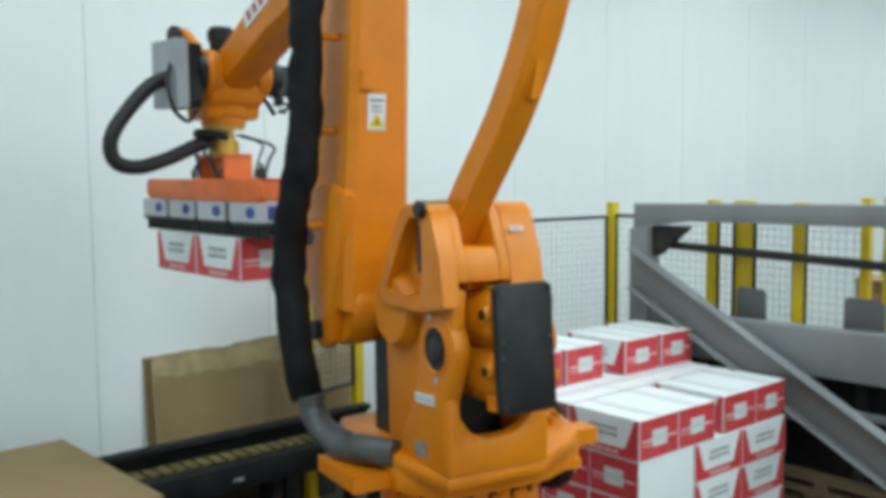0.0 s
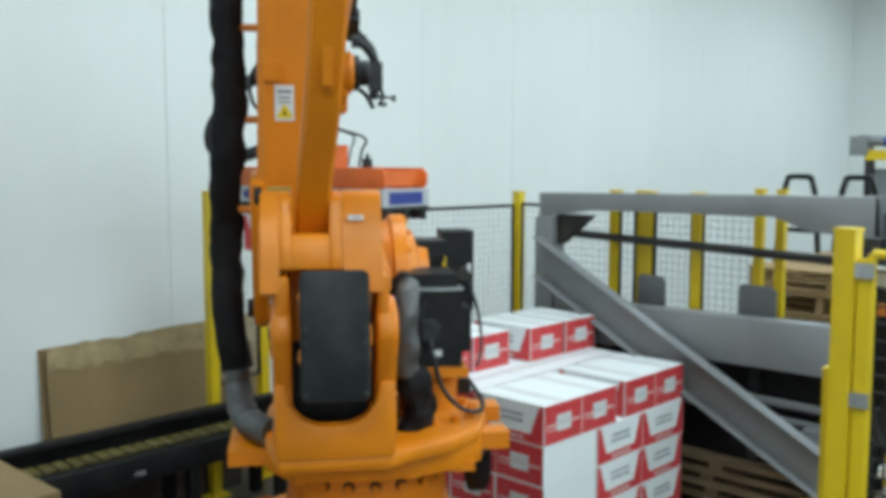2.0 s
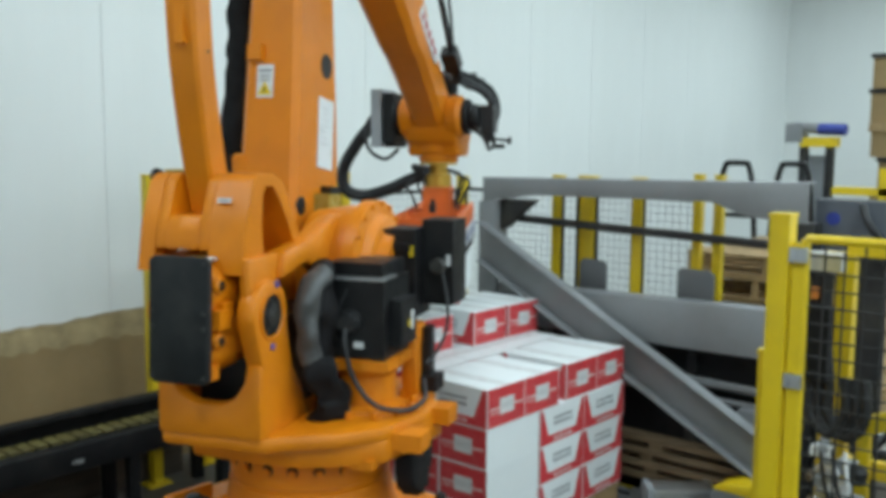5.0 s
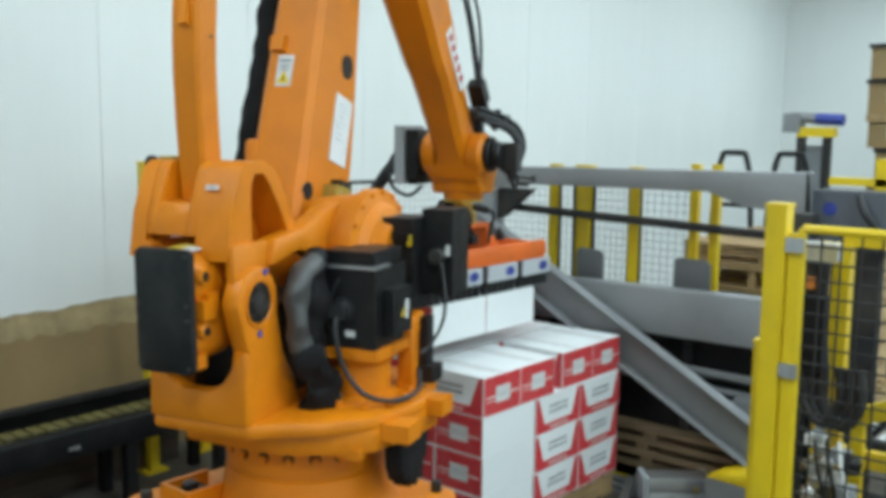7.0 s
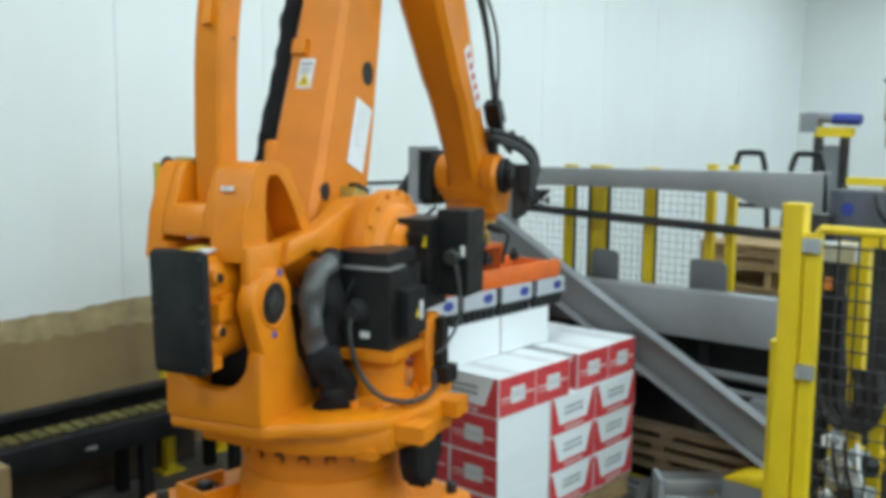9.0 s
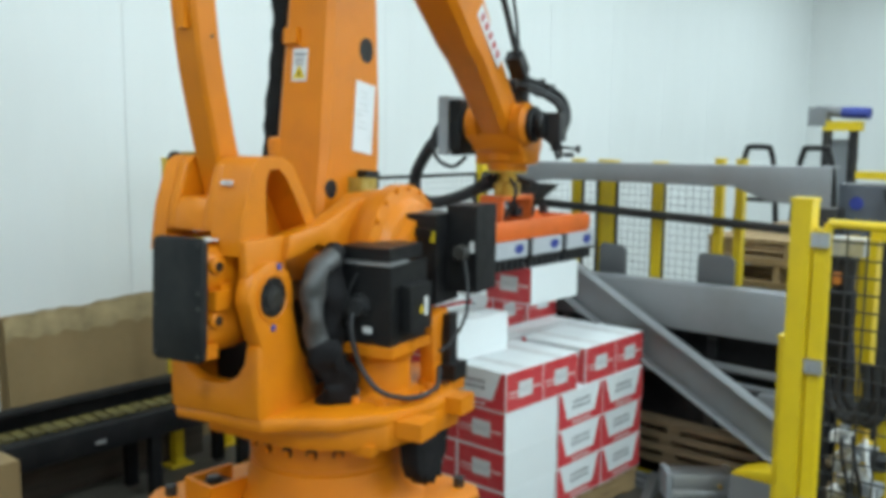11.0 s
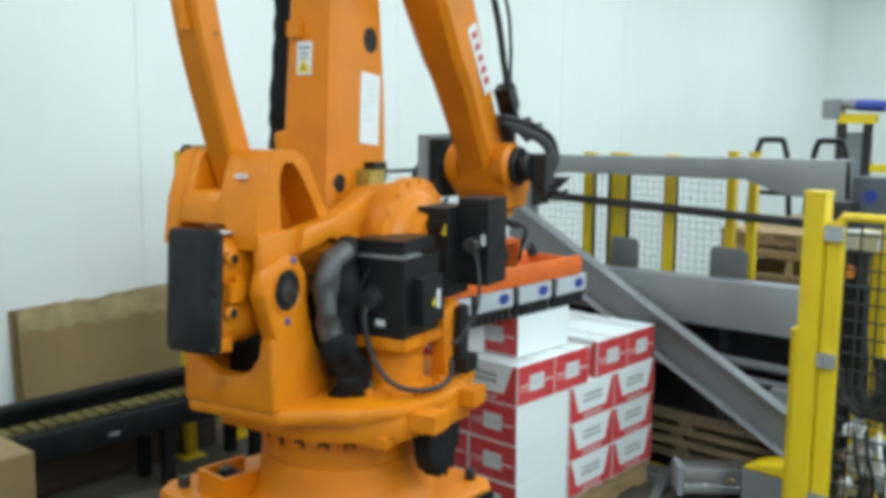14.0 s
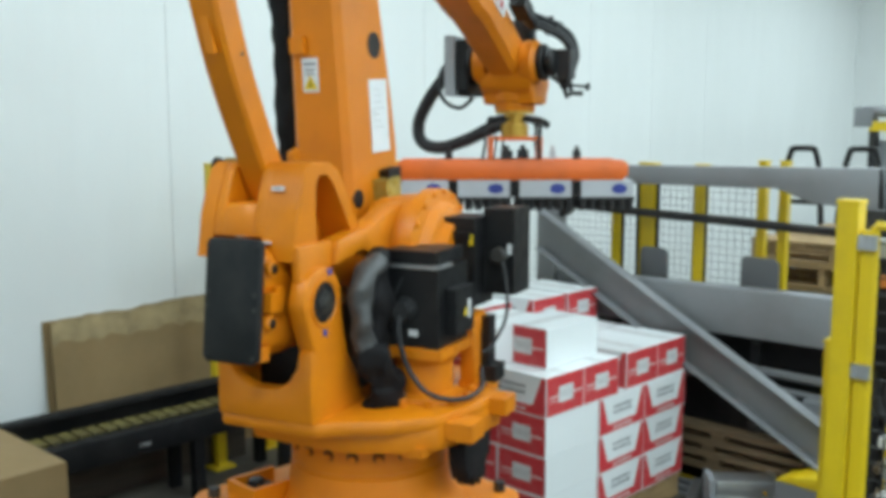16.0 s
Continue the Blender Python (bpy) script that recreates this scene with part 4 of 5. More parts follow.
    # yoke over the column: two hollow prongs with a notch for the rear link
    out_p = [(-0.57, 1.69), (-0.545, 1.83), (-0.49, 1.97), (-0.455, 1.995), (-0.35, 1.995), (-0.29, 1.965), (-0.22, 1.86), (-0.12, 1.69), (-0.2, 1.66), (-0.4, 1.66)]
    in_p = [(-0.43, 1.72), (-0.435, 1.83), (-0.43, 1.92), (-0.41, 1.955), (-0.36, 1.955), (-0.325, 1.925), (-0.265, 1.84), (-0.19, 1.715), (-0.23, 1.7), (-0.36, 1.7)]
    bm = bmesh.new()
    arch = [(-0.557, 1.76), (-0.545, 1.83), (-0.525, 1.865), (-0.3, 1.865), (-0.2, 1.69), (-0.3, 1.66), (-0.33, 1.78)]
    slab(bm, arch, "y", 0.11, 0.23, 0.008)
    wall_p = [(-0.557, 1.76)] + out_p[1:9] + [(-0.3, 1.66), (-0.33, 1.78)]
    slab(bm, wall_p, "y", 0.07, 0.112, 0.008)
    slab(bm, wall_p, "y", 0.225, 0.265, 0.008)
    shell(bm, out_p, in_p, 0.071, -0.05)
    shell(bm, out_p, in_p, 0.264, 0.32)
    bmesh.ops.translate(bm, verts=bm.verts[:], vec=YOKE)
    yoke = part("yoke", bm, ORANGE, tur, "orange forked bracket")
    for x in (-0.29, -0.26, -0.23, -0.2):
        bm = bmesh.new()
        rod(bm, (x, -0.045, 1.705), (x, -0.062, 1.705), 0.011, 8)
        bmesh.ops.translate(bm, verts=bm.verts[:], vec=YOKE)
        part("yoke_bolt", bm, ORANGE, yoke)
    for z in (1.75, 1.79, 1.83):
        bm = bmesh.new()
        block(bm, -0.4, -0.3, 0.05, 0.07, z - 0.006, z + 0.006, 0.003)
        bmesh.ops.translate(bm, verts=bm.verts[:], vec=YOKE)
        part("web", bm, ORANGE, yoke)
    bm = bmesh.new()
    rod(bm, (-0.44, 0.315, 1.98), (-0.44, 0.34, 1.98), 0.028, 14)
    bmesh.ops.translate(bm, verts=bm.verts[:], vec=YOKE)
    part("cap", bm, BLACK, yoke)
    bm = bmesh.new()
    block(bm, -0.42, -0.37, 0.264, 0.3, 1.78, 1.93, 0.006)
    bmesh.ops.translate(bm, verts=bm.verts[:], vec=YOKE)
    part("cable_boot", bm, BLACK, yoke)
    bm = bmesh.new()
    block(bm, -0.44, -0.36, 0.226, 0.3, 1.996, 2.006, 0.002)
    bmesh.ops.translate(bm, verts=bm.verts[:], vec=YOKE)
    part("top_plate", bm, AMBER, yoke)
    sign_plate("sticker", yoke, pose(-0.525 + YOKE[0], 0.03 + YOKE[1], 1.915, -25, 0, -90), 0.045, 0.014, [(-0.015, 0.015, -0.003, 0.003)], "small white sticker")
    # cheeks that carry the bracket down to the side plates
    for v0, v1 in ((0.272, 0.318), (-0.035, 0.002)):
        bm = bmesh.new()
        slab(bm, [(-0.5, 1.74), (-0.49, 1.6), (-0.47, 1.5), (-0.33, 1.5), (-0.3, 1.62), (-0.26, 1.74)], "y", v0, v1, 0.012)
        part("cheek", bm, ORANGE, tur)
    # reducer drums on both sides of the shoulder
    bm = bmesh.new()
    lathe(bm, (J2[0], 0.08, J2[1]), (J2[0], -0.3, J2[1]), [(0, 0.22), (0.1, 0.235), (0.18, 0.24), (0.19, 0.26), (0.24, 0.26), (0.25, 0.21), (0.28, 0.19), (0.29, 0.16), (0.33, 0.15)], 44)
    slab(bm, [(-0.32, 1.655), (-0.3, 1.74), (-0.1, 1.765), (0.1, 1.83), (0.3, 1.84), (0.46, 1.7), (0.46, deck - 0.01), (0.1, deck - 0.01), (0.1, 1.52), (0.0, 1.64), (-0.14, 1.69)], "y", -0.06, 0.02, 0.014)
    drum = part("shoulder_drum", bm, ORANGE, tur, "orange bolted reducer housing")
    for p in ring_points((J2[0], -0.16, J2[1]), (0, -1, 0), 0.247, 18):
        bm = bmesh.new()
        rod(bm, p, p + Vector((0, -0.014, 0)), 0.011, 6)
        part("flange_bolt", bm, ORANGE, drum)
    bm = bmesh.new()
    lathe(bm, (-0.12, 0.2, 1.64), (-0.12, 0.34, 1.64), [(0, 0.13), (0.11, 0.13), (0.14, 0.11)], 32)
    slab(bm, [(-0.3, 1.6), (-0.28, 1.74), (-0.05, 1.76), (0.02, 1.66), (0.0, deck - 0.01), (-0.24, deck - 0.01)], "y", 0.2, 0.29, 0.014)
    part("drive_drum", bm, ORANGE, tur)
    # shoulder motor
    bm = bmesh.new()
    block(bm, 0.2, 0.38, -0.33, -0.175, 1.45, 1.78, 0.012)
    mot = part("shoulder_motor", bm, BLACK, tur, "black servo motor")
    bm = bmesh.new()
    block(bm, 0.185, 0.37, -0.315, -0.205, 1.7, 1.73, 0.006)
    part("ridge", bm, BLACK, mot)
    bm = bmesh.new()
    block(bm, 0.29, 0.46, -0.45, -0.328, 1.49, 1.81, 0.012)
    part("encoder_cover", bm, BLACK, mot)
    bm = bmesh.new()
    rod(bm, (0.285, -0.4, 1.64), (0.24, -0.4, 1.64), 0.03, 14)
    part("plug", bm, DARK_STEEL, mot)
    bm = bmesh.new()
    tube(bm, [(0.25, -0.42, 1.62), (0.22, -0.45, 1.52), (0.18, -0.46, 1.42), (0.1, -0.44, 1.34), (0.06, -0.42, 1.32)], 0.006, 8)
    part("cable", bm, RUBBER, mot)
    for v, z, mt in ((-0.325, 1.7, YELLOW), (-0.44, 1.66, LABEL)):
        bm = bmesh.new()
        block(bm, 0.196 if v > -0.4 else 0.286, 0.202 if v > -0.4 else 0.292, v, v + 0.016, z - 0.02, z + 0.02)
        part("sticker", bm, mt, mot)
    # turning motor, upright on its round gearbox
    gx, gy = 0.0, -0.22
    bm = bmesh.new()
    lathe(bm, (gx, gy, deck - 0.005), (gx, gy, 1.36), [(0, 0.14), (0.02, 0.135), (0.03, 0.105), (0.13, 0.105), (0.16, 0.13), (0.2, 0.135)], 34)
    block(bm, -0.14, 0.15, -0.35, -0.09, 1.325, 1.358, 0.012)
    gear = part("turning_gearbox", bm, ORANGE, tur)
    for p in ring_points((gx, gy, deck - 0.004), (0, 0, 1), 0.17, 12):
        bm = bmesh.new()
        rod(bm, p, p + Vector((0, 0, 0.03)), 0.017, 6)
        part("flange_bolt", bm, ORANGE, gear)
    bm = bmesh.new()
    block(bm, -0.12, 0.13, -0.332, -0.107, 1.357, 1.635, 0.008)
    m1 = part("turning_motor", bm, BLACK, tur, "black upright servo motor")
    bm = bmesh.new()
    block(bm, -0.1, 0.12, -0.318, -0.12, 1.643, 1.69, 0.006)
    part("lid", bm, BLACK, m1)
    bm = bmesh.new()
    block(bm, -0.06, 0.09, -0.375, -0.331, 1.4, 1.56, 0.008)
    part("terminal_box", bm, BLACK, m1)
    bm = bmesh.new()
    block(bm, -0.126, 0.0, -0.335, -0.104, 1.634, 1.642, 0.001)
    part("lid_seam", bm, ALU, m1, "bright worn lid edge")
    bm = bmesh.new()
    tube(bm, [(-0.14, -0.21, 1.48), (-0.17, -0.21, 1.46), (-0.185, -0.22, 1.4), (-0.18, -0.25, 1.3), (-0.17, -0.32, 1.22), (-0.1, -0.4, 1.19), (0.02, -0.43, 1.2), (0.1, -0.4, 1.25)], 0.009, 12)
    part("power_cable", bm, RUBBER, m1, "thick black motor cable")
    bm = bmesh.new()
    lathe(bm, (-0.118, -0.21, 1.49), (-0.165, -0.21, 1.49), [(0, 0.045), (0.02, 0.042), (0.022, 0.034), (0.047, 0.032)], 18)
    part("connector", bm, DARK_STEEL, m1)
    bm = bmesh.new()
    tube(bm, [(-0.122, -0.2, 1.6), (-0.135, -0.18, 1.55), (-0.14, -0.165, 1.48), (-0.13, -0.16, 1.42)], 0.005, 8)
    part("signal_cable", bm, RUBBER, m1)
    sign_plate("sticker", m1, pose(-0.121, -0.24, 1.41, 0, 0, -90), 0.035, 0.022, [], "small white sticker")
    sign_plate("sticker", m1, pose(0.045, -0.376, 1.48, 0, 0, 0), 0.022, 0.065, [], "white sticker")
    bm = bmesh.new()
    slab(bm, [(0.0, 1.46), (0.028, 1.46), (0.014, 1.49)], "y", -0.378, -0.375)
    part("warning_triangle", bm, YELLOW, m1, "yellow warning triangle")
    # silver sleeve and black bundle in the gap beside the motor
    bm = bmesh.new()
    tube(bm, [(-0.17, -0.13, 1.65), (-0.22, -0.125, 1.635), (-0.25, -0.12, 1.59), (-0.262, -0.115, 1.52), (-0.258, -0.115, 1.45), (-0.24, -0.12, 1.37)], 0.04, 18, 12, rough=0.42)
    part("cable_sleeve", bm, SILVER_SLEEVE, tur, "crumpled silver cable sleeve")
    bm = bmesh.new()
    tube(bm, [(-0.12, -0.1, 1.66), (-0.17, -0.12, 1.62), (-0.18, -0.13, 1.5), (-0.17, -0.12, 1.38), (-0.15, -0.12, 1.3)], 0.05, 14, 8, rough=0.5)
    part("black_sleeve", bm, SLEEVE, tur)
    bm = bmesh.new()
    tube(bm, [(-0.2, -0.135, 1.38), (-0.21, -0.15, 1.3), (-0.18, -0.16, 1.25), (-0.19, -0.15, 1.21), (-0.17, -0.14, 1.17)], 0.06, 16, 8, rough=0.9)
    part("sealing_boot", bm, SLEEVE, tur, "crumpled black sealing boot")
    bm = bmesh.new()
    lathe(bm, (-0.13, -0.16, 1.166), (-0.13, -0.16, 1.2), [(0, 0.06), (0.012, 0.06), (0.014, 0.05), (0.03, 0.045)], 24)
    part("boot_collar", bm, GREY_BOX, tur)
    bm = bmesh.new()
    slab(bm, [(-0.13, low), (-0.12, 0.96), (-0.09, 0.9), (-0.07, 0.92), (-0.05, 0.87), (-0.03, 0.89), (0.0, 0.86), (0.02, 0.89), (0.05, 0.87), (0.06, 0.93), (0.09, 0.95), (0.1, low)], "y", -0.44, -0.37, 0.006)
    part("splash_flap", bm, SLEEVE, tur, "ragged black flap under the turning plate")
    bm = bmesh.new()
    slab(bm, [(0.12, 1.42), (0.24, 1.44), (0.26, 1.4), (0.2, 1.36), (0.2, deck - 0.01), (0.14, deck - 0.01)], "y", -0.36, -0.3, 0.008)
    part("motor_bracket", bm, ORANGE, tur)
    bm = bmesh.new()
    block(bm, 0.2, 0.26, -0.39, -0.3, 1.2, 1.42, 0.008)
    block(bm, 0.18, 0.28, -0.42, -0.3, 1.18, 1.24, 0.012)
    part("junction_box", bm, BLACK, tur)
    # name plates on the +y side
    sign_plate("name_plate", tur, pose(-0.33, 0.327, 1.38, 0, -4, 180), 0.12, 0.032, [(-0.05, -0.03, -0.008, 0.008), (-0.02, 0.0, -0.008, 0.008), (0.01, 0.03, -0.008, 0.008), (0.035, 0.05, -0.008, 0.008)], "white name plate with grey lettering")
    sign_plate("rating_plate", tur, pose(-0.3, 0.327, 1.21, 0, -4, 180), 0.07, 0.05, [(-0.03, 0.03, 0.005, 0.018), (-0.03, 0.0, -0.018, -0.002)], "grey rating plate", mat=ALU)
    # grey foot of the hose package
    bm = bmesh.new()
    tube(bm, [(-0.14, 0.33, 1.16), (-0.06, 0.39, 1.155), (0.06, 0.43, 1.15), (0.17, 0.46, 1.17), (0.235, 0.47, 1.23), (0.25, 0.475, 1.29)], 0.05, 16, 8, rough=0.3)
    part("hose_foot", bm, SILVER_SLEEVE, tur, "grey wrapped foot of the hose package")
    bm = bmesh.new()
    block(bm, -0.14, 0.16, 0.34, 0.49, low, low + 0.055, 0.015)
    part("hose_shelf", bm, ORANGE, tur)
    return tur


def build_balancer():
    """Twin spring cylinders behind a black cover; origin on the trunnion's line, x outwards."""
    bm = bmesh.new()
    for z in (0.085, -0.085):
        lathe(bm, (-0.212, 0.138, z), (0.09, 0.138, z), [(0, 0.07), (0.012, 0.085), (0.05, 0.098), (0.2, 0.098), (0.21, 0.088), (0.29, 0.088)], 28)
        rod(bm, (-0.17, 0.06, z + 0.02), (-0.17, 0.03, z + 0.02), 0.026, 16)
        rod(bm, (-0.17, 0.22, z + 0.02), (-0.17, 0.245, z + 0.02), 0.026, 16)
    block(bm, -0.2, 0.02, 0.085, 0.19, -0.08, 0.09, 0.01)
    block(bm, -0.212, -0.15, 0.05, 0.23, -0.185, -0.14, 0.014)
    block(bm, -0.19, -0.12, 0.025, 0.07, -0.03, 0.03, 0.014)
    block(bm, -0.16, -0.1, 0.03, 0.08, -0.012, 0.05, 0.01)
    bal = part("spring_balancer", bm, ORANGE, robot, "orange twin spring cylinders")
    for z in (0.105, -0.065):
        for v, w in ((0.034, 0.026), (0.242, 0.249)):
            bm = bmesh.new()
            rod(bm, (-0.17, v, z), (-0.17, w, z), 0.016, 12)
            part("port_plug", bm, BLACK, bal)
    bm = bmesh.new()
    slab(bm, [(0.035, -0.178), (0.052, -0.192), (0.224, -0.192), (0.241, -0.178), (0.241, 0.182), (0.224, 0.196), (0.052, 0.196), (0.035, 0.182)], "x", -0.24, -0.212, 0.006)
    part("cover_plate", bm, COVER, bal, "flat black rear cover plate")
    for v in (0.05, 0.226):
        for z in (-0.17, -0.02, 0.025, 0.175):
            bm = bmesh.new()
            rod(bm, (-0.238, v, z), (-0.246, v, z), 0.007, 8)
            part("screw", bm, DARK_STEEL, bal)
    bm = bmesh.new()
    block(bm, -0.2, -0.06, 0.09, 0.18, 0.181, 0.186)
    part("sticker", bm, YELLOW, bal, "yellow and white sticker")
    bm = bmesh.new()
    block(bm, -0.2, -0.13, 0.07, 0.12, 0.182, 0.188)
    part("sticker", bm, LABEL, bal)
    return bal


def build_lower_arm():
    """Origin at the shoulder, z along the arm; centred on the arm's plane."""
    bm = bmesh.new()
    sec = [(0.0, 0.13, -0.15, 0.22), (0.2, 0.128, -0.14, 0.27), (0.38, 0.122, -0.12, 0.285), (0.6, 0.118, -0.11, 0.275), (1.0, 0.11, -0.09, 0.24), (1.5, 0.1, -0.08, 0.19)]
    rows = []
    for z, w, a, b in sec:
        c = 0.025
        rows.append([bm.verts.new((x, y, z)) for x, y in ((a + c, -w), (b - c, -w), (b, -w + c), (b, w - c), (b - c, w), (a + c, w), (a, w - c), (a, -w + c))])
    for p, q in zip(rows, rows[1:]):
        for i in range(8):
            bm.faces.new((p[i], p[(i + 1) % 8], q[(i + 1) % 8], q[i]))
    bm.faces.new(rows[0][::-1])
    bm.faces.new(rows[-1])
    # hub and the broad fork foot on the +y side
    lathe(bm, (0, -0.14, 0), (0, 0.1, 0), [(0, 0.15), (0.02, 0.16), (0.22, 0.16), (0.24, 0.15)], 32)
    slab(bm, [(-0.14, 0.42), (0.02, 0.44), (0.21, 0.4), (0.25, 0.3), (0.23, 0.12), (0.15, -0.03), (0.11, -0.13), (0.06, -0.18), (0.0, -0.18), (-0.04, -0.14), (-0.06, -0.02), (-0.09, 0.14)], "y", 0.09, 0.15, 0.02)
    rod(bm, (0, 0, 1.5 - 0.0), (0, 0, 1.52), 0.12)
    lathe(bm, (0, -0.15, 1.5), (0, 0.15, 1.5), [(0, 0.13), (0.02, 0.15), (0.28, 0.15), (0.3, 0.13)], 28)
    block(bm, -0.125, -0.1, 0.03, 0.09, 0.78, 0.84, 0.01)
    arm = part("lower_arm", bm, ORANGE, robot, "thick orange lower arm")
    for x, y0, y1, z, r in ((0.15, -0.1, -0.1165, 0.79, 0.05), (-0.08, -0.115, -0.1305, 0.23, 0.036), (-0.02, 0.138, 0.1465, 0.24, 0.032), (0.035, 0.145, 0.175, -0.11, 0.036), (0.15, 0.145, 0.1515, 0.22, 0.035)):
        bm = bmesh.new()
        lathe(bm, (x, y0, z), (x, y1, z), [(0, r), (abs(y1 - y0), r)], 24)
        part("bore", bm, BLACK, arm, "dark round bore")
    sign_plate("warning_label", arm, pose(-0.1065, 0.02, 0.7, -2.5, 0, -90), 0.068, 0.125, [(-0.025, 0.025, 0.035, 0.045), (-0.02, 0.02, 0.015, 0.022), (-0.02, 0.02, 0.0, 0.006)], "white warning label with a yellow triangle", True)
    sign_plate("notice_plate", arm, pose(0.14, -0.1225, 0.52, -1.3, 4, 0), 0.14, 0.28, [(-0.045, 0.0 + 0.012 * (i % 4), 0.1 - 0.024 * i, 0.103 - 0.024 * i) for i in range(7)], "large white notice plate", mat=WHITE)
    bm = bmesh.new()
    block(bm, 0.04, 0.15, -0.19, -0.12, 0.2, 0.28, 0.014)
    part("limit_switch", bm, AMBER, arm, "yellowed plastic switch housing")
    bm = bmesh.new()
    block(bm, 0.1, 0.2, -0.17, -0.118, 0.24, 0.31, 0.012)
    part("switch_cap", bm, BLACK, arm)
    bm = bmesh.new()
    tube(bm, [(-0.015, 0.215, -0.34), (0.0, 0.235, -0.25), (0.03, 0.25, -0.1), (0.08, 0.25, 0.05), (0.1, 0.25, 0.2), (0.08, 0.25, 0.36), (0.05, 0.23, 0.5), (0.05, 0.22, 0.64), (0.06, 0.22, 0.8), (0.06, 0.22, 1.0), (0.06, 0.22, 1.25), (0.06, 0.22, 1.5)], 0.06, 18, rough=0.28)
    part("hose_sleeve", bm, SLEEVE, arm, "black fabric sleeve round the hoses")
    for z in (0.28, 0.62, 0.95, 1.25):
        bm = bmesh.new()
        rod(bm, (0.04, 0.09, z), (0.05, 0.2, z), 0.014, 8)
        part("hose_clamp", bm, ORANGE, arm)
    return arm


def build_rear_link():
    """Origin at its lower pin; the foot leans back, the rest curves up."""
    bm = bmesh.new()
    pts = smooth_path([(0.065, 0.03, -0.17), (0.0, 0.025, 0.0), (-0.065, 0.015, 0.17), (-0.15, -0.005, 0.42), (-0.2, -0.02, 0.72), (-0.2, -0.02, 1.05), (-0.12, -0.01, 1.3), (-0.02, 0, 1.45)], 4)
    rows = []
    for i, c in enumerate(pts):
        d = (pts[min(i + 1, len(pts) - 1)] - pts[max(i - 1, 0)]).normalized()
        n = Vector((d.z, 0, -d.x))
        w, h, e = 0.052, 0.054, 0.011
        rows.append([bm.verts.new(c + n * a + Vector((0, b, 0))) for a, b in ((-h, -w + e), (-h + e, -w), (h - e, -w), (h, -w + e), (h, w - e), (h - e, w), (-h + e, w), (-h, w - e))])
    for p, q in zip(rows, rows[1:]):
        for i in range(8):
            bm.faces.new((p[i], q[i], q[(i + 1) % 8], p[(i + 1) % 8]))
    bm.faces.new(rows[0][::-1])
    bm.faces.new(rows[-1])
    bmesh.ops.recalc_face_normals(bm, faces=bm.faces[:])
    rod(bm, (0, -0.06, 0), (0, 0.06, 0), 0.045, 24)
    link = part("rear_link", bm, ORANGE, robot, "curved orange rear link")
    bm = bmesh.new()
    rod(bm, (-0.14, -0.05, 0.44), (-0.14, -0.058, 0.44), 0.012, 10)
    part("grease_plug", bm, DARK_STEEL, link)
    bm = bmesh.new()
    block(bm, -0.235, -0.2, -0.03, 0.0, 0.45, 0.56, 0.008)
    part("lug", bm, ORANGE, link)
    return link


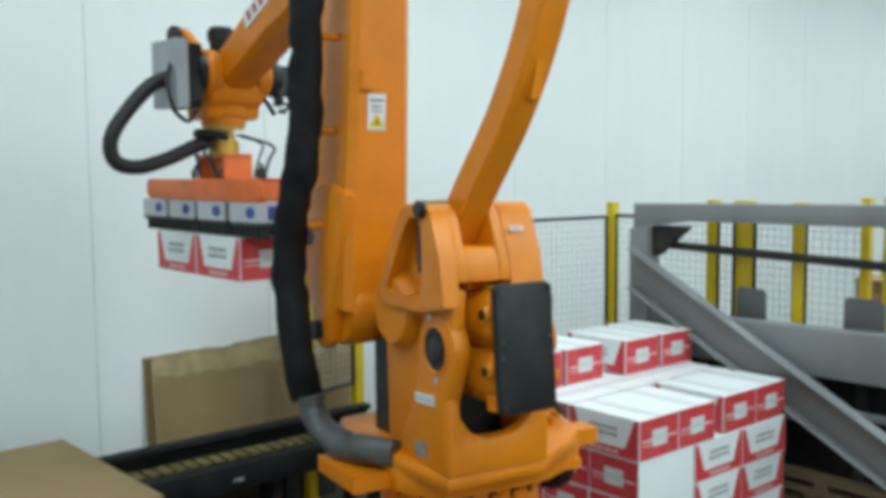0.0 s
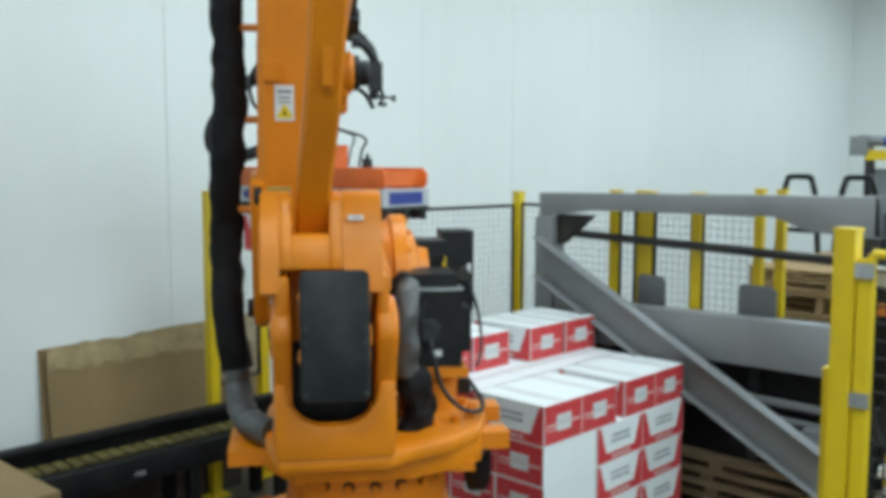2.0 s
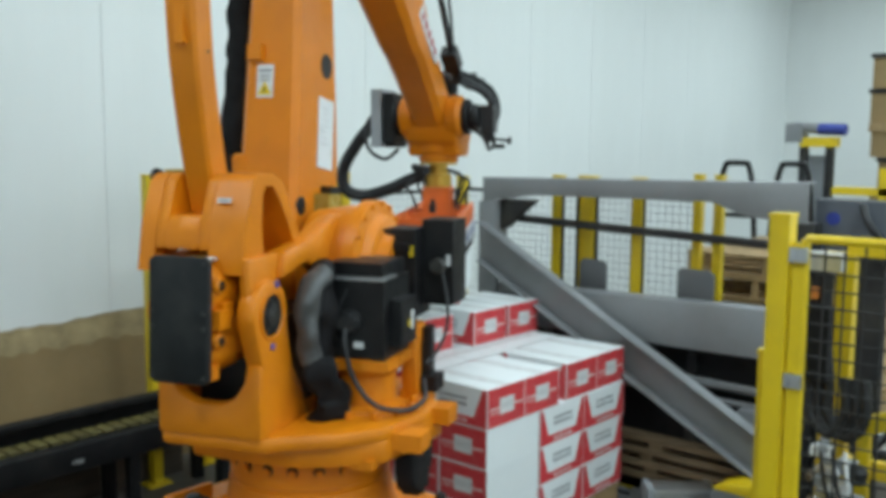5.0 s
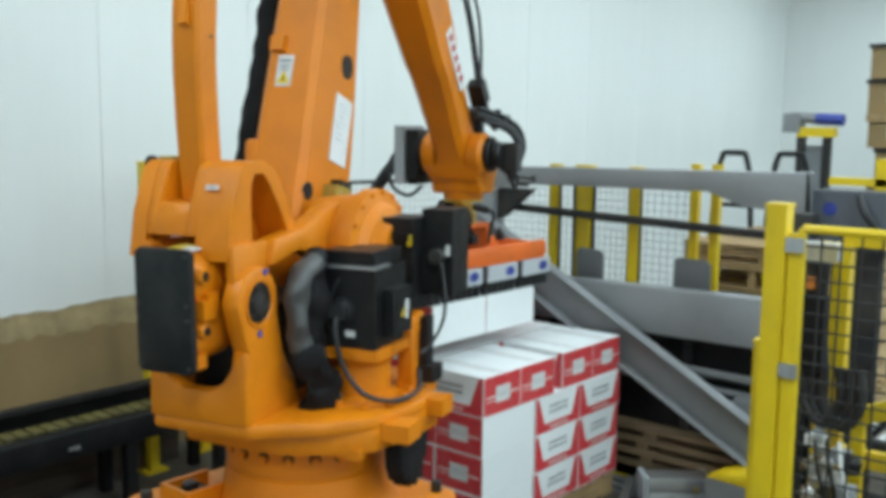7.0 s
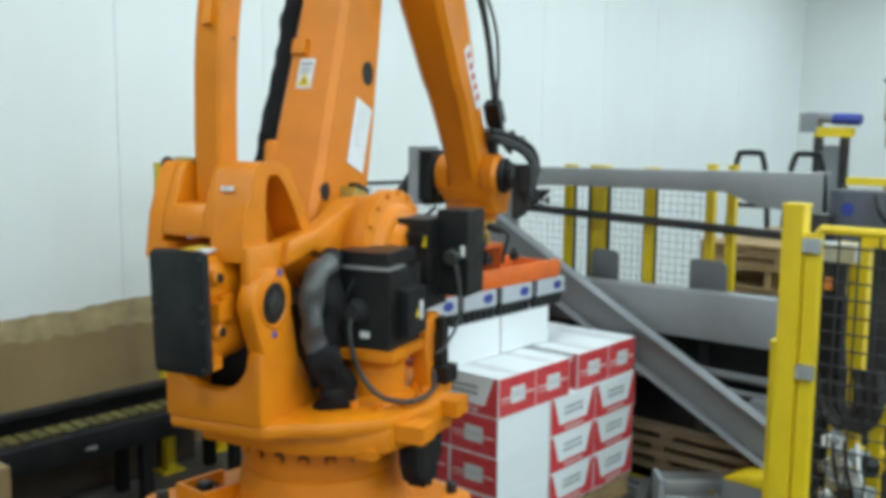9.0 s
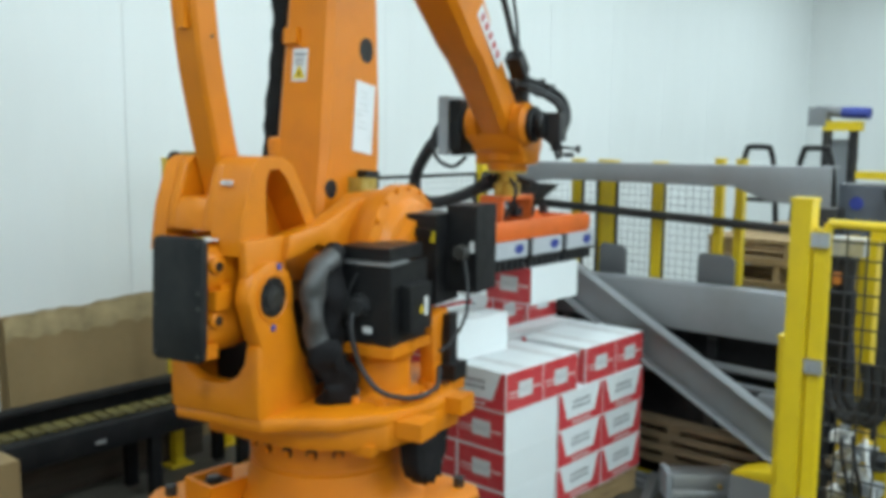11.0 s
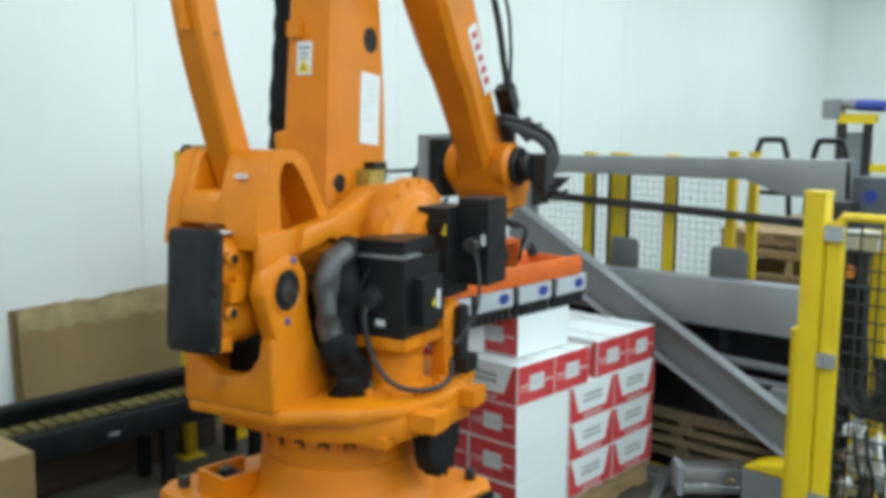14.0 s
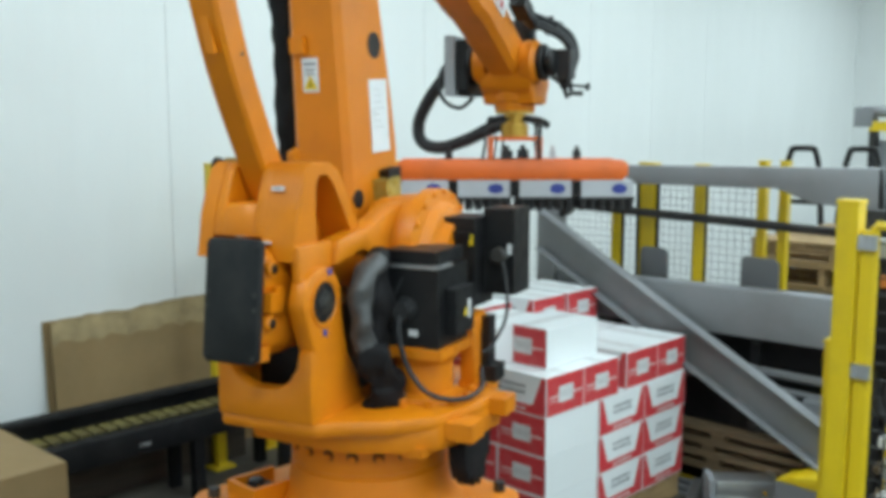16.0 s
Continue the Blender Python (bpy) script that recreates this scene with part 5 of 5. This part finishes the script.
def build_upper_arm():
    """Origin at the elbow, x along the arm towards the wrist."""
    bm = bmesh.new()
    sec = [(-0.4, 0.09, 0.1), (0.0, 0.13, 0.16), (0.5, 0.115, 0.15), (1.05, 0.1, 0.125), (1.15, 0.098, 0.105), (1.5, 0.088, 0.098), (1.65, 0.085, 0.095)]
    rows = []
    for x, w, h in sec:
        c = 0.03
        rows.append([bm.verts.new((x, y, z)) for y, z in ((-w + c, -h), (w - c, -h), (w, -h + c), (w, h - c), (w - c, h), (-w + c, h), (-w, h - c), (-w, -h + c))])
    for p, q in zip(rows, rows[1:]):
        for i in range(8):
            bm.faces.new((p[i], q[i], q[(i + 1) % 8], p[(i + 1) % 8]))
    bm.faces.new(rows[0])
    bm.faces.new(rows[-1][::-1])
    bmesh.ops.recalc_face_normals(bm, faces=bm.faces[:])
    lathe(bm, (1.65, -0.085, 0), (1.65, 0.085, 0), [(0, 0.09), (0.01, 0.1), (0.16, 0.1), (0.17, 0.09)], 28)
    arm = part("upper_arm", bm, ORANGE, robot, "long orange upper arm")
    for s in (-1, 1):
        m = pose(1.12, s * 0.1015, 0.04, 0, 0, 0 if s < 0 else 180) @ pose(0, 0, 0, 0, 0, 0)
        pl = sign_plate("maker_sign", arm, m, 0.32, 0.075, [], "white maker's sign with red marks", mat=WHITE)
        bm = bmesh.new()
        for i in range(5):
            block(bm, -0.13 + i * 0.055, -0.1 + i * 0.055, -0.0035, -0.001, -0.02, 0.02, 0, m)
        part("mark", bm, REDCAP, pl, "plain red marks")
    # hoses that sag off the arm into the wrist
    for pts, r in (([(0.2, -0.14, 0.2), (0.7, -0.15, 0.2), (1.0, -0.15, 0.19), (1.2, -0.15, 0.15), (1.36, -0.15, 0.12), (1.5, -0.14, 0.13), (1.62, -0.16, 0.18)], 0.015),
                   ([(0.2, -0.1, 0.22), (0.7, -0.11, 0.25), (1.0, -0.12, 0.25), (1.22, -0.13, 0.18), (1.4, -0.13, 0.15), (1.6, -0.14, 0.2)], 0.01),
                   ([(0.6, -0.13, 0.24), (0.95, -0.16, 0.28), (1.15, -0.16, 0.23), (1.3, -0.15, 0.17), (1.45, -0.15, 0.16)], 0.008)):
        bm = bmesh.new()
        tube(bm, pts, r, 10)
        part("hose", bm, RUBBER, arm, "black hose hanging off the arm")
    bm = bmesh.new()
    block(bm, 1.3, 1.42, -0.18, -0.1, 0.085, 0.15, 0.012)
    rod(bm, (1.42, -0.14, 0.12), (1.52, -0.14, 0.14), 0.032, 14)
    part("hose_clamp", bm, BLACK, arm)
    return arm


def build_wrist():
    """Origin at the tool flange, x outwards, z up; always level."""
    bm = bmesh.new()
    u = WRIST_UP
    for s in (-1, 1):
        lathe(bm, (-WRIST_IN, s * 0.09, u), (-WRIST_IN, s * 0.168, u), [(0, 0.105), (0.02, 0.11), (0.06, 0.11), (0.078, 0.09)], 30)
    slab(bm, [(-0.18, 0.19), (-0.14, 0.1), (-0.11, 0.09), (-0.1, 0.03), (0.1, 0.03), (0.11, 0.09), (0.13, 0.1), (0.14, 0.17), (0.06, 0.2)], "y", -0.14, 0.14, 0.02)
    lathe(bm, (0, 0, 0), (0, 0, 0.12), [(0, 0.1), (0.015, 0.105), (0.04, 0.105), (0.05, 0.12), (0.12, 0.13)], 32)
    wr = part("wrist", bm, ORANGE, robot, "orange wrist housing")
    bm = bmesh.new()
    rod(bm, (-WRIST_IN, -0.168, u), (-WRIST_IN, -0.2, u), 0.09, 24)
    rod(bm, (-WRIST_IN, -0.2, u), (-WRIST_IN, -0.25, u), 0.065, 20)
    part("wrist_bearing", bm, BLACK, wr)
    bm = bmesh.new()
    block(bm, -0.17, 0.05, 0.19, 0.255, u - 0.13, u + 0.12, 0.012)
    rod(bm, (-WRIST_IN, 0.165, u), (-WRIST_IN, 0.2, u), 0.105, 24)
    for k in range(4):
        block(bm, -0.16, 0.04, 0.195 + k * 0.014, 0.201 + k * 0.014, u - 0.16, u - 0.13, 0.002)
    part("wrist_motor", bm, BLACK, wr, "black wrist motor")
    bm = bmesh.new()
    block(bm, -0.18, 0.07, 0.26, 0.315, u - 0.16, u + 0.14, 0.008)
    part("motor_cover", bm, GREY_BOX, wr, "grey sheet metal motor cover")
    bm = bmesh.new()
    tube(bm, [(-0.06, 0.3, 0.21), (-0.05, 0.38, 0.17), (-0.03, 0.48, 0.06), (-0.01, 0.55, -0.06), (0.0, 0.535, -0.16), (0.01, 0.43, -0.19), (0.01, 0.28, -0.15), (0.0, 0.13, -0.085), (0.02, 0.0, -0.05)], 0.032, 14, 10, ribs=0.003)
    part("dress_hose", bm, RUBBER, wr, "thick black corrugated hose in a loop")
    bm = bmesh.new()
    tube(bm, [(-0.1, 0.3, u + 0.05), (-0.16, 0.35, u - 0.05), (-0.17, 0.33, u - 0.17), (-0.14, 0.25, u - 0.22), (-0.1, 0.19, u - 0.17)], 0.01, 8)
    part("cable", bm, RUBBER, wr)
    bm = bmesh.new()
    slab(bm, [(-0.17, u + 0.02), (-0.03, u - 0.04), (0.19, u + 0.15), (0.21, u + 0.21), (0.17, u + 0.24), (0.12, u + 0.22)], "y", 0.095, 0.135, 0.008)
    part("levelling_lever", bm, ORANGE, wr, "orange lever that keeps the wrist level")
    bm = bmesh.new()
    rod(bm, (0.17, 0.135, u + 0.195), (0.17, 0.175, u + 0.195), 0.05, 18)
    part("lever_pin", bm, BLACK, wr)
    bm = bmesh.new()
    lathe(bm, (0.06, -0.03, u + 0.02), (0.06, -0.03, u + 0.24), [(0, 0.055), (0.15, 0.055), (0.155, 0.065), (0.2, 0.065), (0.22, 0.05)], 20)
    block(bm, 0.1, 0.14, -0.05, -0.01, u + 0.14, u + 0.2, 0.006)
    part("turning_motor", bm, BLACK, wr, "small black upright motor")
    # hoses, fittings and valves crowded on the -y side
    for pts, r in (([(-0.16, -0.12, u + 0.2), (-0.08, -0.19, u + 0.17), (0.0, -0.27, u + 0.11), (0.02, -0.3, u + 0.02), (0.0, -0.28, u - 0.08)], 0.024),
                   ([(-0.18, -0.14, u + 0.23), (-0.06, -0.2, u + 0.2), (0.03, -0.28, u + 0.14), (0.05, -0.31, u + 0.04), (0.02, -0.29, u - 0.05)], 0.014),
                   ([(-0.14, -0.16, u + 0.17), (-0.04, -0.25, u + 0.13), (0.0, -0.3, u + 0.04), (-0.03, -0.28, u - 0.1)], 0.012),
                   ([(0.0, -0.16, u - 0.04), (0.02, -0.24, u - 0.1), (0.0, -0.28, u - 0.17)], 0.012),
                   ([(-0.05, -0.26, u - 0.03), (-0.08, -0.32, u - 0.1), (-0.04, -0.31, u - 0.16)], 0.009)):
        bm = bmesh.new()
        tube(bm, pts, r, 10)
        part("cable", bm, RUBBER, wr)
    bm = bmesh.new()
    block(bm, -0.09, 0.0, -0.32, -0.25, u - 0.08, u + 0.06, 0.01)
    rod(bm, (-0.04, -0.28, u - 0.13), (-0.04, -0.28, u - 0.06), 0.025, 10)
    rod(bm, (-0.02, -0.3, u - 0.11), (-0.01, -0.38, u - 0.12), 0.007, 8)
    rod(bm, (-0.01, -0.38, u - 0.12), (-0.01, -0.395, u - 0.12), 0.02, 10)
    rod(bm, (0.0, -0.31, u - 0.15), (0.03, -0.35, u - 0.15), 0.012, 8)
    part("valve_block", bm, DARK_STEEL, wr)
    bm = bmesh.new()
    block(bm, -0.05, 0.04, -0.24, -0.17, u + 0.14, u + 0.2, 0.008)
    rod(bm, (-0.03, -0.2, u + 0.19), (-0.05, -0.2, u + 0.22), 0.02, 10)
    part("hose_bracket", bm, BLACK, wr)
    return wr


def build_gripper():
    """Origin at the tool flange, x along the gripper; its suction side is 0.5 below."""
    bm = bmesh.new()
    for s in (-1, 1):
        prof = [(-0.6, -0.335), (-0.58, -0.345), (0.53, -0.345), (0.56, -0.32), (0.56, -0.27), (0.53, -0.245), (-0.58, -0.245), (-0.61, -0.27), (-0.61, -0.32)]
        slab(bm, prof, "y", s * 0.14, s * 0.155, 0.003)
        slab(bm, [(-0.53, -0.345), (0.53, -0.345), (0.53, -0.333), (-0.53, -0.333)], "y", s * 0.08, s * 0.14)
    for x in (-0.56, -0.13, 0.13, 0.52):
        block(bm, x - 0.01, x + 0.01, -0.139, 0.139, -0.33, -0.26, 0.003)
    gr = part("gripper", bm, ORANGE_RED, robot, "red-orange vacuum gripper frame")
    bm = bmesh.new()
    for s in (-1, 1):
        block(bm, s * 0.125 - 0.012, s * 0.125 + 0.012, -0.07, 0.07, -0.26, -0.14, 0.004)
    block(bm, -0.137, 0.137, -0.07, 0.07, -0.15, -0.13, 0.004)
    part("bracket", bm, ORANGE_RED, gr)
    bm = bmesh.new()
    lathe(bm, (0, 0, -0.002), (0, 0, -0.14), [(0, 0.1), (0.012, 0.1), (0.013, 0.05), (0.06, 0.05), (0.065, 0.07), (0.13, 0.07)], 24)
    part("tool_changer", bm, BRASS, gr, "yellow passivated tool adapter")
    rng = random.Random(4)
    for i in range(6):
        a, b = rng.uniform(-0.16, 0.16), rng.uniform(-0.12, 0.12)
        bm = bmesh.new()
        tube(bm, [(a * 0.4, b * 0.5, -0.04), (a * 1.2, b * 1.5, -0.05 - rng.uniform(0, 0.08)), (a * 1.2, b * 1.3, -0.16), (a * 1.3, b, -0.24)], rng.choice((0.005, 0.007, 0.009)), 8)
        part("air_line", bm, RUBBER, gr)
    bm = bmesh.new()
    tube(bm, [(-0.13, 0.05, -0.05), (0.0, 0.13, -0.03), (0.13, 0.05, -0.05), (0.16, -0.04, -0.07)], 0.02, 10)
    part("air_line", bm, RUBBER, gr)
    for x, y, z, w, mt in ((0.04, -0.03, -0.24, 0.028, DARK_STEEL), (-0.04, 0.01, -0.245, 0.03, DARK_STEEL), (0.32, -0.005, -0.245, 0.02, DARK_STEEL), (-0.34, -0.005, -0.245, 0.02, DARK_STEEL), (0.2, 0.03, -0.245, 0.016, ALU)):
        bm = bmesh.new()
        block(bm, x - w, x + w, y - w * 0.8, y + w * 0.8, z, z + 0.045, 0.005)
        rod(bm, (x, y, z + 0.045), (x, y, z + 0.068), w * 0.5, 10)
        part("valve", bm, mt, gr)
    for i in range(4):
        x = -0.475 + i * 0.31
        bm = bmesh.new()
        block(bm, x - 0.13, x + 0.13, -0.165, 0.165, -0.43, -0.347, 0.005)
        md = part("vacuum_module", bm, MODULE, gr, "light grey vacuum module")
        for s in (-1, 1):
            bm = bmesh.new()
            slab(bm, [(x - s * 0.06 + 0.04 * math.cos(a * 0.5236), -0.388 + 0.026 * math.sin(a * 0.5236)) for a in range(12)], "y", s * 0.1655, s * 0.1665)
            part("mark", bm, BLUE, md, "plain blue mark")
        if i in (0, 3):
            e = -1 if i == 0 else 1
            bm = bmesh.new()
            block(bm, min(x + e * 0.1305, x + e * 0.1315), max(x + e * 0.1305, x + e * 0.1315), -0.12, 0.12, -0.42, -0.36)
            part("mark", bm, BLUE, md, "plain blue end mark")
        bm = bmesh.new()
        block(bm, x - 0.14, x + 0.14, -0.16, 0.16, -0.447, -0.431, 0.003)
        for k in range(6):
            for j in range(3):
                rod(bm, (x - 0.12 + k * 0.048, -0.13 + j * 0.13, -0.499), (x - 0.12 + k * 0.048, -0.13 + j * 0.13, -0.447), 0.019, 8)
        part("suction_pad", bm, RUBBER, md, "rows of black suction cups")["kind"] = "stuff"
        if i < 3:
            bm = bmesh.new()
            block(bm, x + 0.135, x + 0.185, -0.15, 0.15, -0.43, -0.35, 0.004)
            part("spacer", bm, BLACK, gr)
    return gr


build_base()
PARTS = {"turret": build_turret(), "balancer": build_balancer(), "lower_arm": build_lower_arm(), "link": build_rear_link(), "upper_arm": build_upper_arm(), "wrist": build_wrist(), "gripper": build_gripper()}
carried_a = put_carton(0, 0, 2, 0, "white carton with red printed ends carried by the gripper", "cartons in the gripper")
carried_b = put_carton(0, 0, 2, 0, "white carton with red printed ends carried by the gripper", "cartons in the gripper")

# joint table: seconds, turn of the column, bearing of the upper arm, reach of the tool,
# height of the tool flange, heading of the gripper, lean of the lower arm, lean of the rear link, tilt of the balancer
JOINTS = [
    (0, 79.8, 90.8, 1.568, 2.312, 90, -7.0, -16.0, 5.0),
    (0.5, 72.8, 81.3, 1.578, 2.307, 96, -7.0, -16.5, 5.4),
    (1, 64.8, 70.9, 1.588, 2.303, 102, -8.0, -17.0, 5.8),
    (1.5, 57.6, 61.2, 1.588, 2.299, 102, -9.0, -17.0, 6.2),
    (2, 53.0, 54.2, 1.598, 2.294, 94, -10.0, -16.0, 6.6),
    (2.5, 49.1, 47.9, 1.608, 2.290, 84, -9.5, -14.0, 7.0),
    (3, 43.8, 43.3, 1.618, 2.226, 76, -8.5, -11.0, 6.1),
    (3.5, 38.3, 38.7, 1.638, 2.162, 68, -6.5, -9.0, 5.2),
    (4, 32.9, 33.5, 1.668, 2.099, 57, -3.0, -6.0, 4.3),
    (4.5, 27.8, 28.0, 1.698, 2.047, 46, 0.0, -2.0, 3.5),
    (5, 23.0, 22.6, 1.728, 1.995, 35, 4.2, 2.0, 2.8),
    (5.6, 20.2, 19.0, 1.708, 1.921, 21, 7.0, 4.8, 1.5),
    (6.3, 19.0, 17.5, 1.698, 1.834, 6, 10.2, 8.0, 0.0),
    (7, 18.6, 16.8, 1.678, 1.747, 0, 13.4, 11.2, -1.4),
    (7.5, 18.5, 16.6, 1.658, 1.690, 0, 15.8, 13.4, -2.5),
    (8.5, 18.3, 16.6, 1.658, 1.670, 0, 16.5, 14.8, -2.2),
    (9, 18.2, 16.6, 1.658, 1.644, 0, 16.5, 16.1, -2.0),
    (9.2, 18.2, 16.6, 1.658, 1.644, 0, 15.3, 15.1, -1.5),
    (9.5, 17.9, 16.4, 1.668, 1.716, 0, 13.6, 13.0, -0.8),
    (10.2, 16.0, 14.8, 1.688, 1.788, 0, 9.4, 8.5, 0.8),
    (10.8, 14.2, 13.3, 1.698, 1.849, 0, 5.9, 4.0, 2.2),
    (11.5, 13.1, 12.5, 1.708, 1.920, 0, 1.8, -3.0, 3.8),
    (12, 12.6, 11.5, 1.673, 1.897, 0, -0.2, -8.0, 5.0),
    (12.5, 12.4, 10.8, 1.598, 1.847, 0, -1.0, -7.0, 4.7),
    (13, 13.6, 10.9, 1.459, 1.754, 0, -0.8, -6.0, 4.3),
    (13.5, 15.0, 11.5, 1.320, 1.660, 0, 0.5, -5.0, 4.0),
    (14, 15.0, 11.5, 1.320, 1.648, 0, 1.8, -4.5, 3.7),
    (14.5, 15.0, 11.5, 1.320, 1.643, 0, 1.2, -4.2, 4.3),
    (15, 15.1, 11.5, 1.379, 1.780, 0, -3.5, -8.5, 5.0),
    (15.5, 15.5, 11.8, 1.429, 1.916, -3, -7.0, -11.0, 5.6),
    (15.7, 17.5, 15.3, 1.538, 2.068, -14, -7.2, -11.5, 5.8),
    (16, 19.2, 18.2, 1.628, 2.193, -46, -7.5, -12.0, 6.2),
]


def joint_at(t):
    for a, b in zip(JOINTS, JOINTS[1:]):
        if t <= b[0]:
            break
    k = JOINTS.index(a)
    before, after = JOINTS[max(k - 1, 0)], JOINTS[min(k + 2, len(JOINTS) - 1)]
    s, h = (t - a[0]) / (b[0] - a[0]), b[0] - a[0]
    out = []
    for i in range(1, 9):
        d = (b[i] - a[i]) / h
        d0 = (a[i] - before[i]) / (a[0] - before[0]) if k else d
        d1 = (after[i] - b[i]) / (after[0] - b[0]) if after[0] > b[0] else d
        m0 = 0.0 if d0 * d <= 0 else 2 * d0 * d / (d0 + d)
        m1 = 0.0 if d1 * d <= 0 else 2 * d1 * d / (d1 + d)
        out.append((2 * s ** 3 - 3 * s ** 2 + 1) * a[i] + (s ** 3 - 2 * s ** 2 + s) * h * m0 + (3 * s ** 2 - 2 * s ** 3) * b[i] + (s ** 3 - s ** 2) * h * m1)
    return out


def robot_poses(t):
    """The pose of each moving part in the robot's space at t seconds."""
    phi, bearing, reach, height, heading, lean, link_lean, tilt = joint_at(t)
    turn, swing = pose(0, 0, 0, 0, 0, phi), pose(0, 0, 0, 0, 0, bearing)
    wx, wz = reach - WRIST_IN, height + WRIST_UP
    ex, ez = J2[0] + L2 * math.sin(radians(lean)), J2[1] + L2 * math.cos(radians(lean))
    # the upper arm hangs on a bracket in front of the elbow
    down = math.atan2(wz - ez - 0.06, wx - ex - 0.14)
    ax, az = wx - L3 * math.cos(down), wz - L3 * math.sin(down)
    return {
        "turret": turn,
        "lower_arm": turn @ pose(J2[0], V_LOW, J2[1], 0, lean, 0),
        "link": turn @ pose(LINK_PIN[0], V_LINK, LINK_PIN[1], 0, link_lean, 0),
        "balancer": turn @ pose(TRUNNION[0], 0, TRUNNION[1], 0, tilt, 0),
        "upper_arm": swing @ pose(ax, V_UP, az, 0, -math.degrees(down), 0),
        "wrist": swing @ pose(reach, V_UP, height),
        "gripper": Matrix.Translation((swing @ Vector((reach, V_UP, height)))) @ pose(0, 0, 0, 0, 0, heading),
    }


def tool_pose(t):
    return pose(*ROBOT) @ robot_poses(t)["gripper"]


HOLD_A, HOLD_B = pose(-0.195, 0, -0.7, 0, 0, 0), pose(0.24, 0, -0.7, 0, 0, 0)
DROP_A, DROP_B = 9.1, 14.5


def motions():
    times = [i / 10 for i in range(161)]
    table = [(t, robot_poses(t)) for t in times]
    for name, ob in PARTS.items():
        walk(ob, [(t, p[name]) for t, p in table])
    for ob, hold, drop in ((carried_a, HOLD_A, DROP_A), (carried_b, HOLD_B, DROP_B)):
        walk(ob, [(t, tool_pose(min(t, drop)) @ hold) for t in times])


motions()
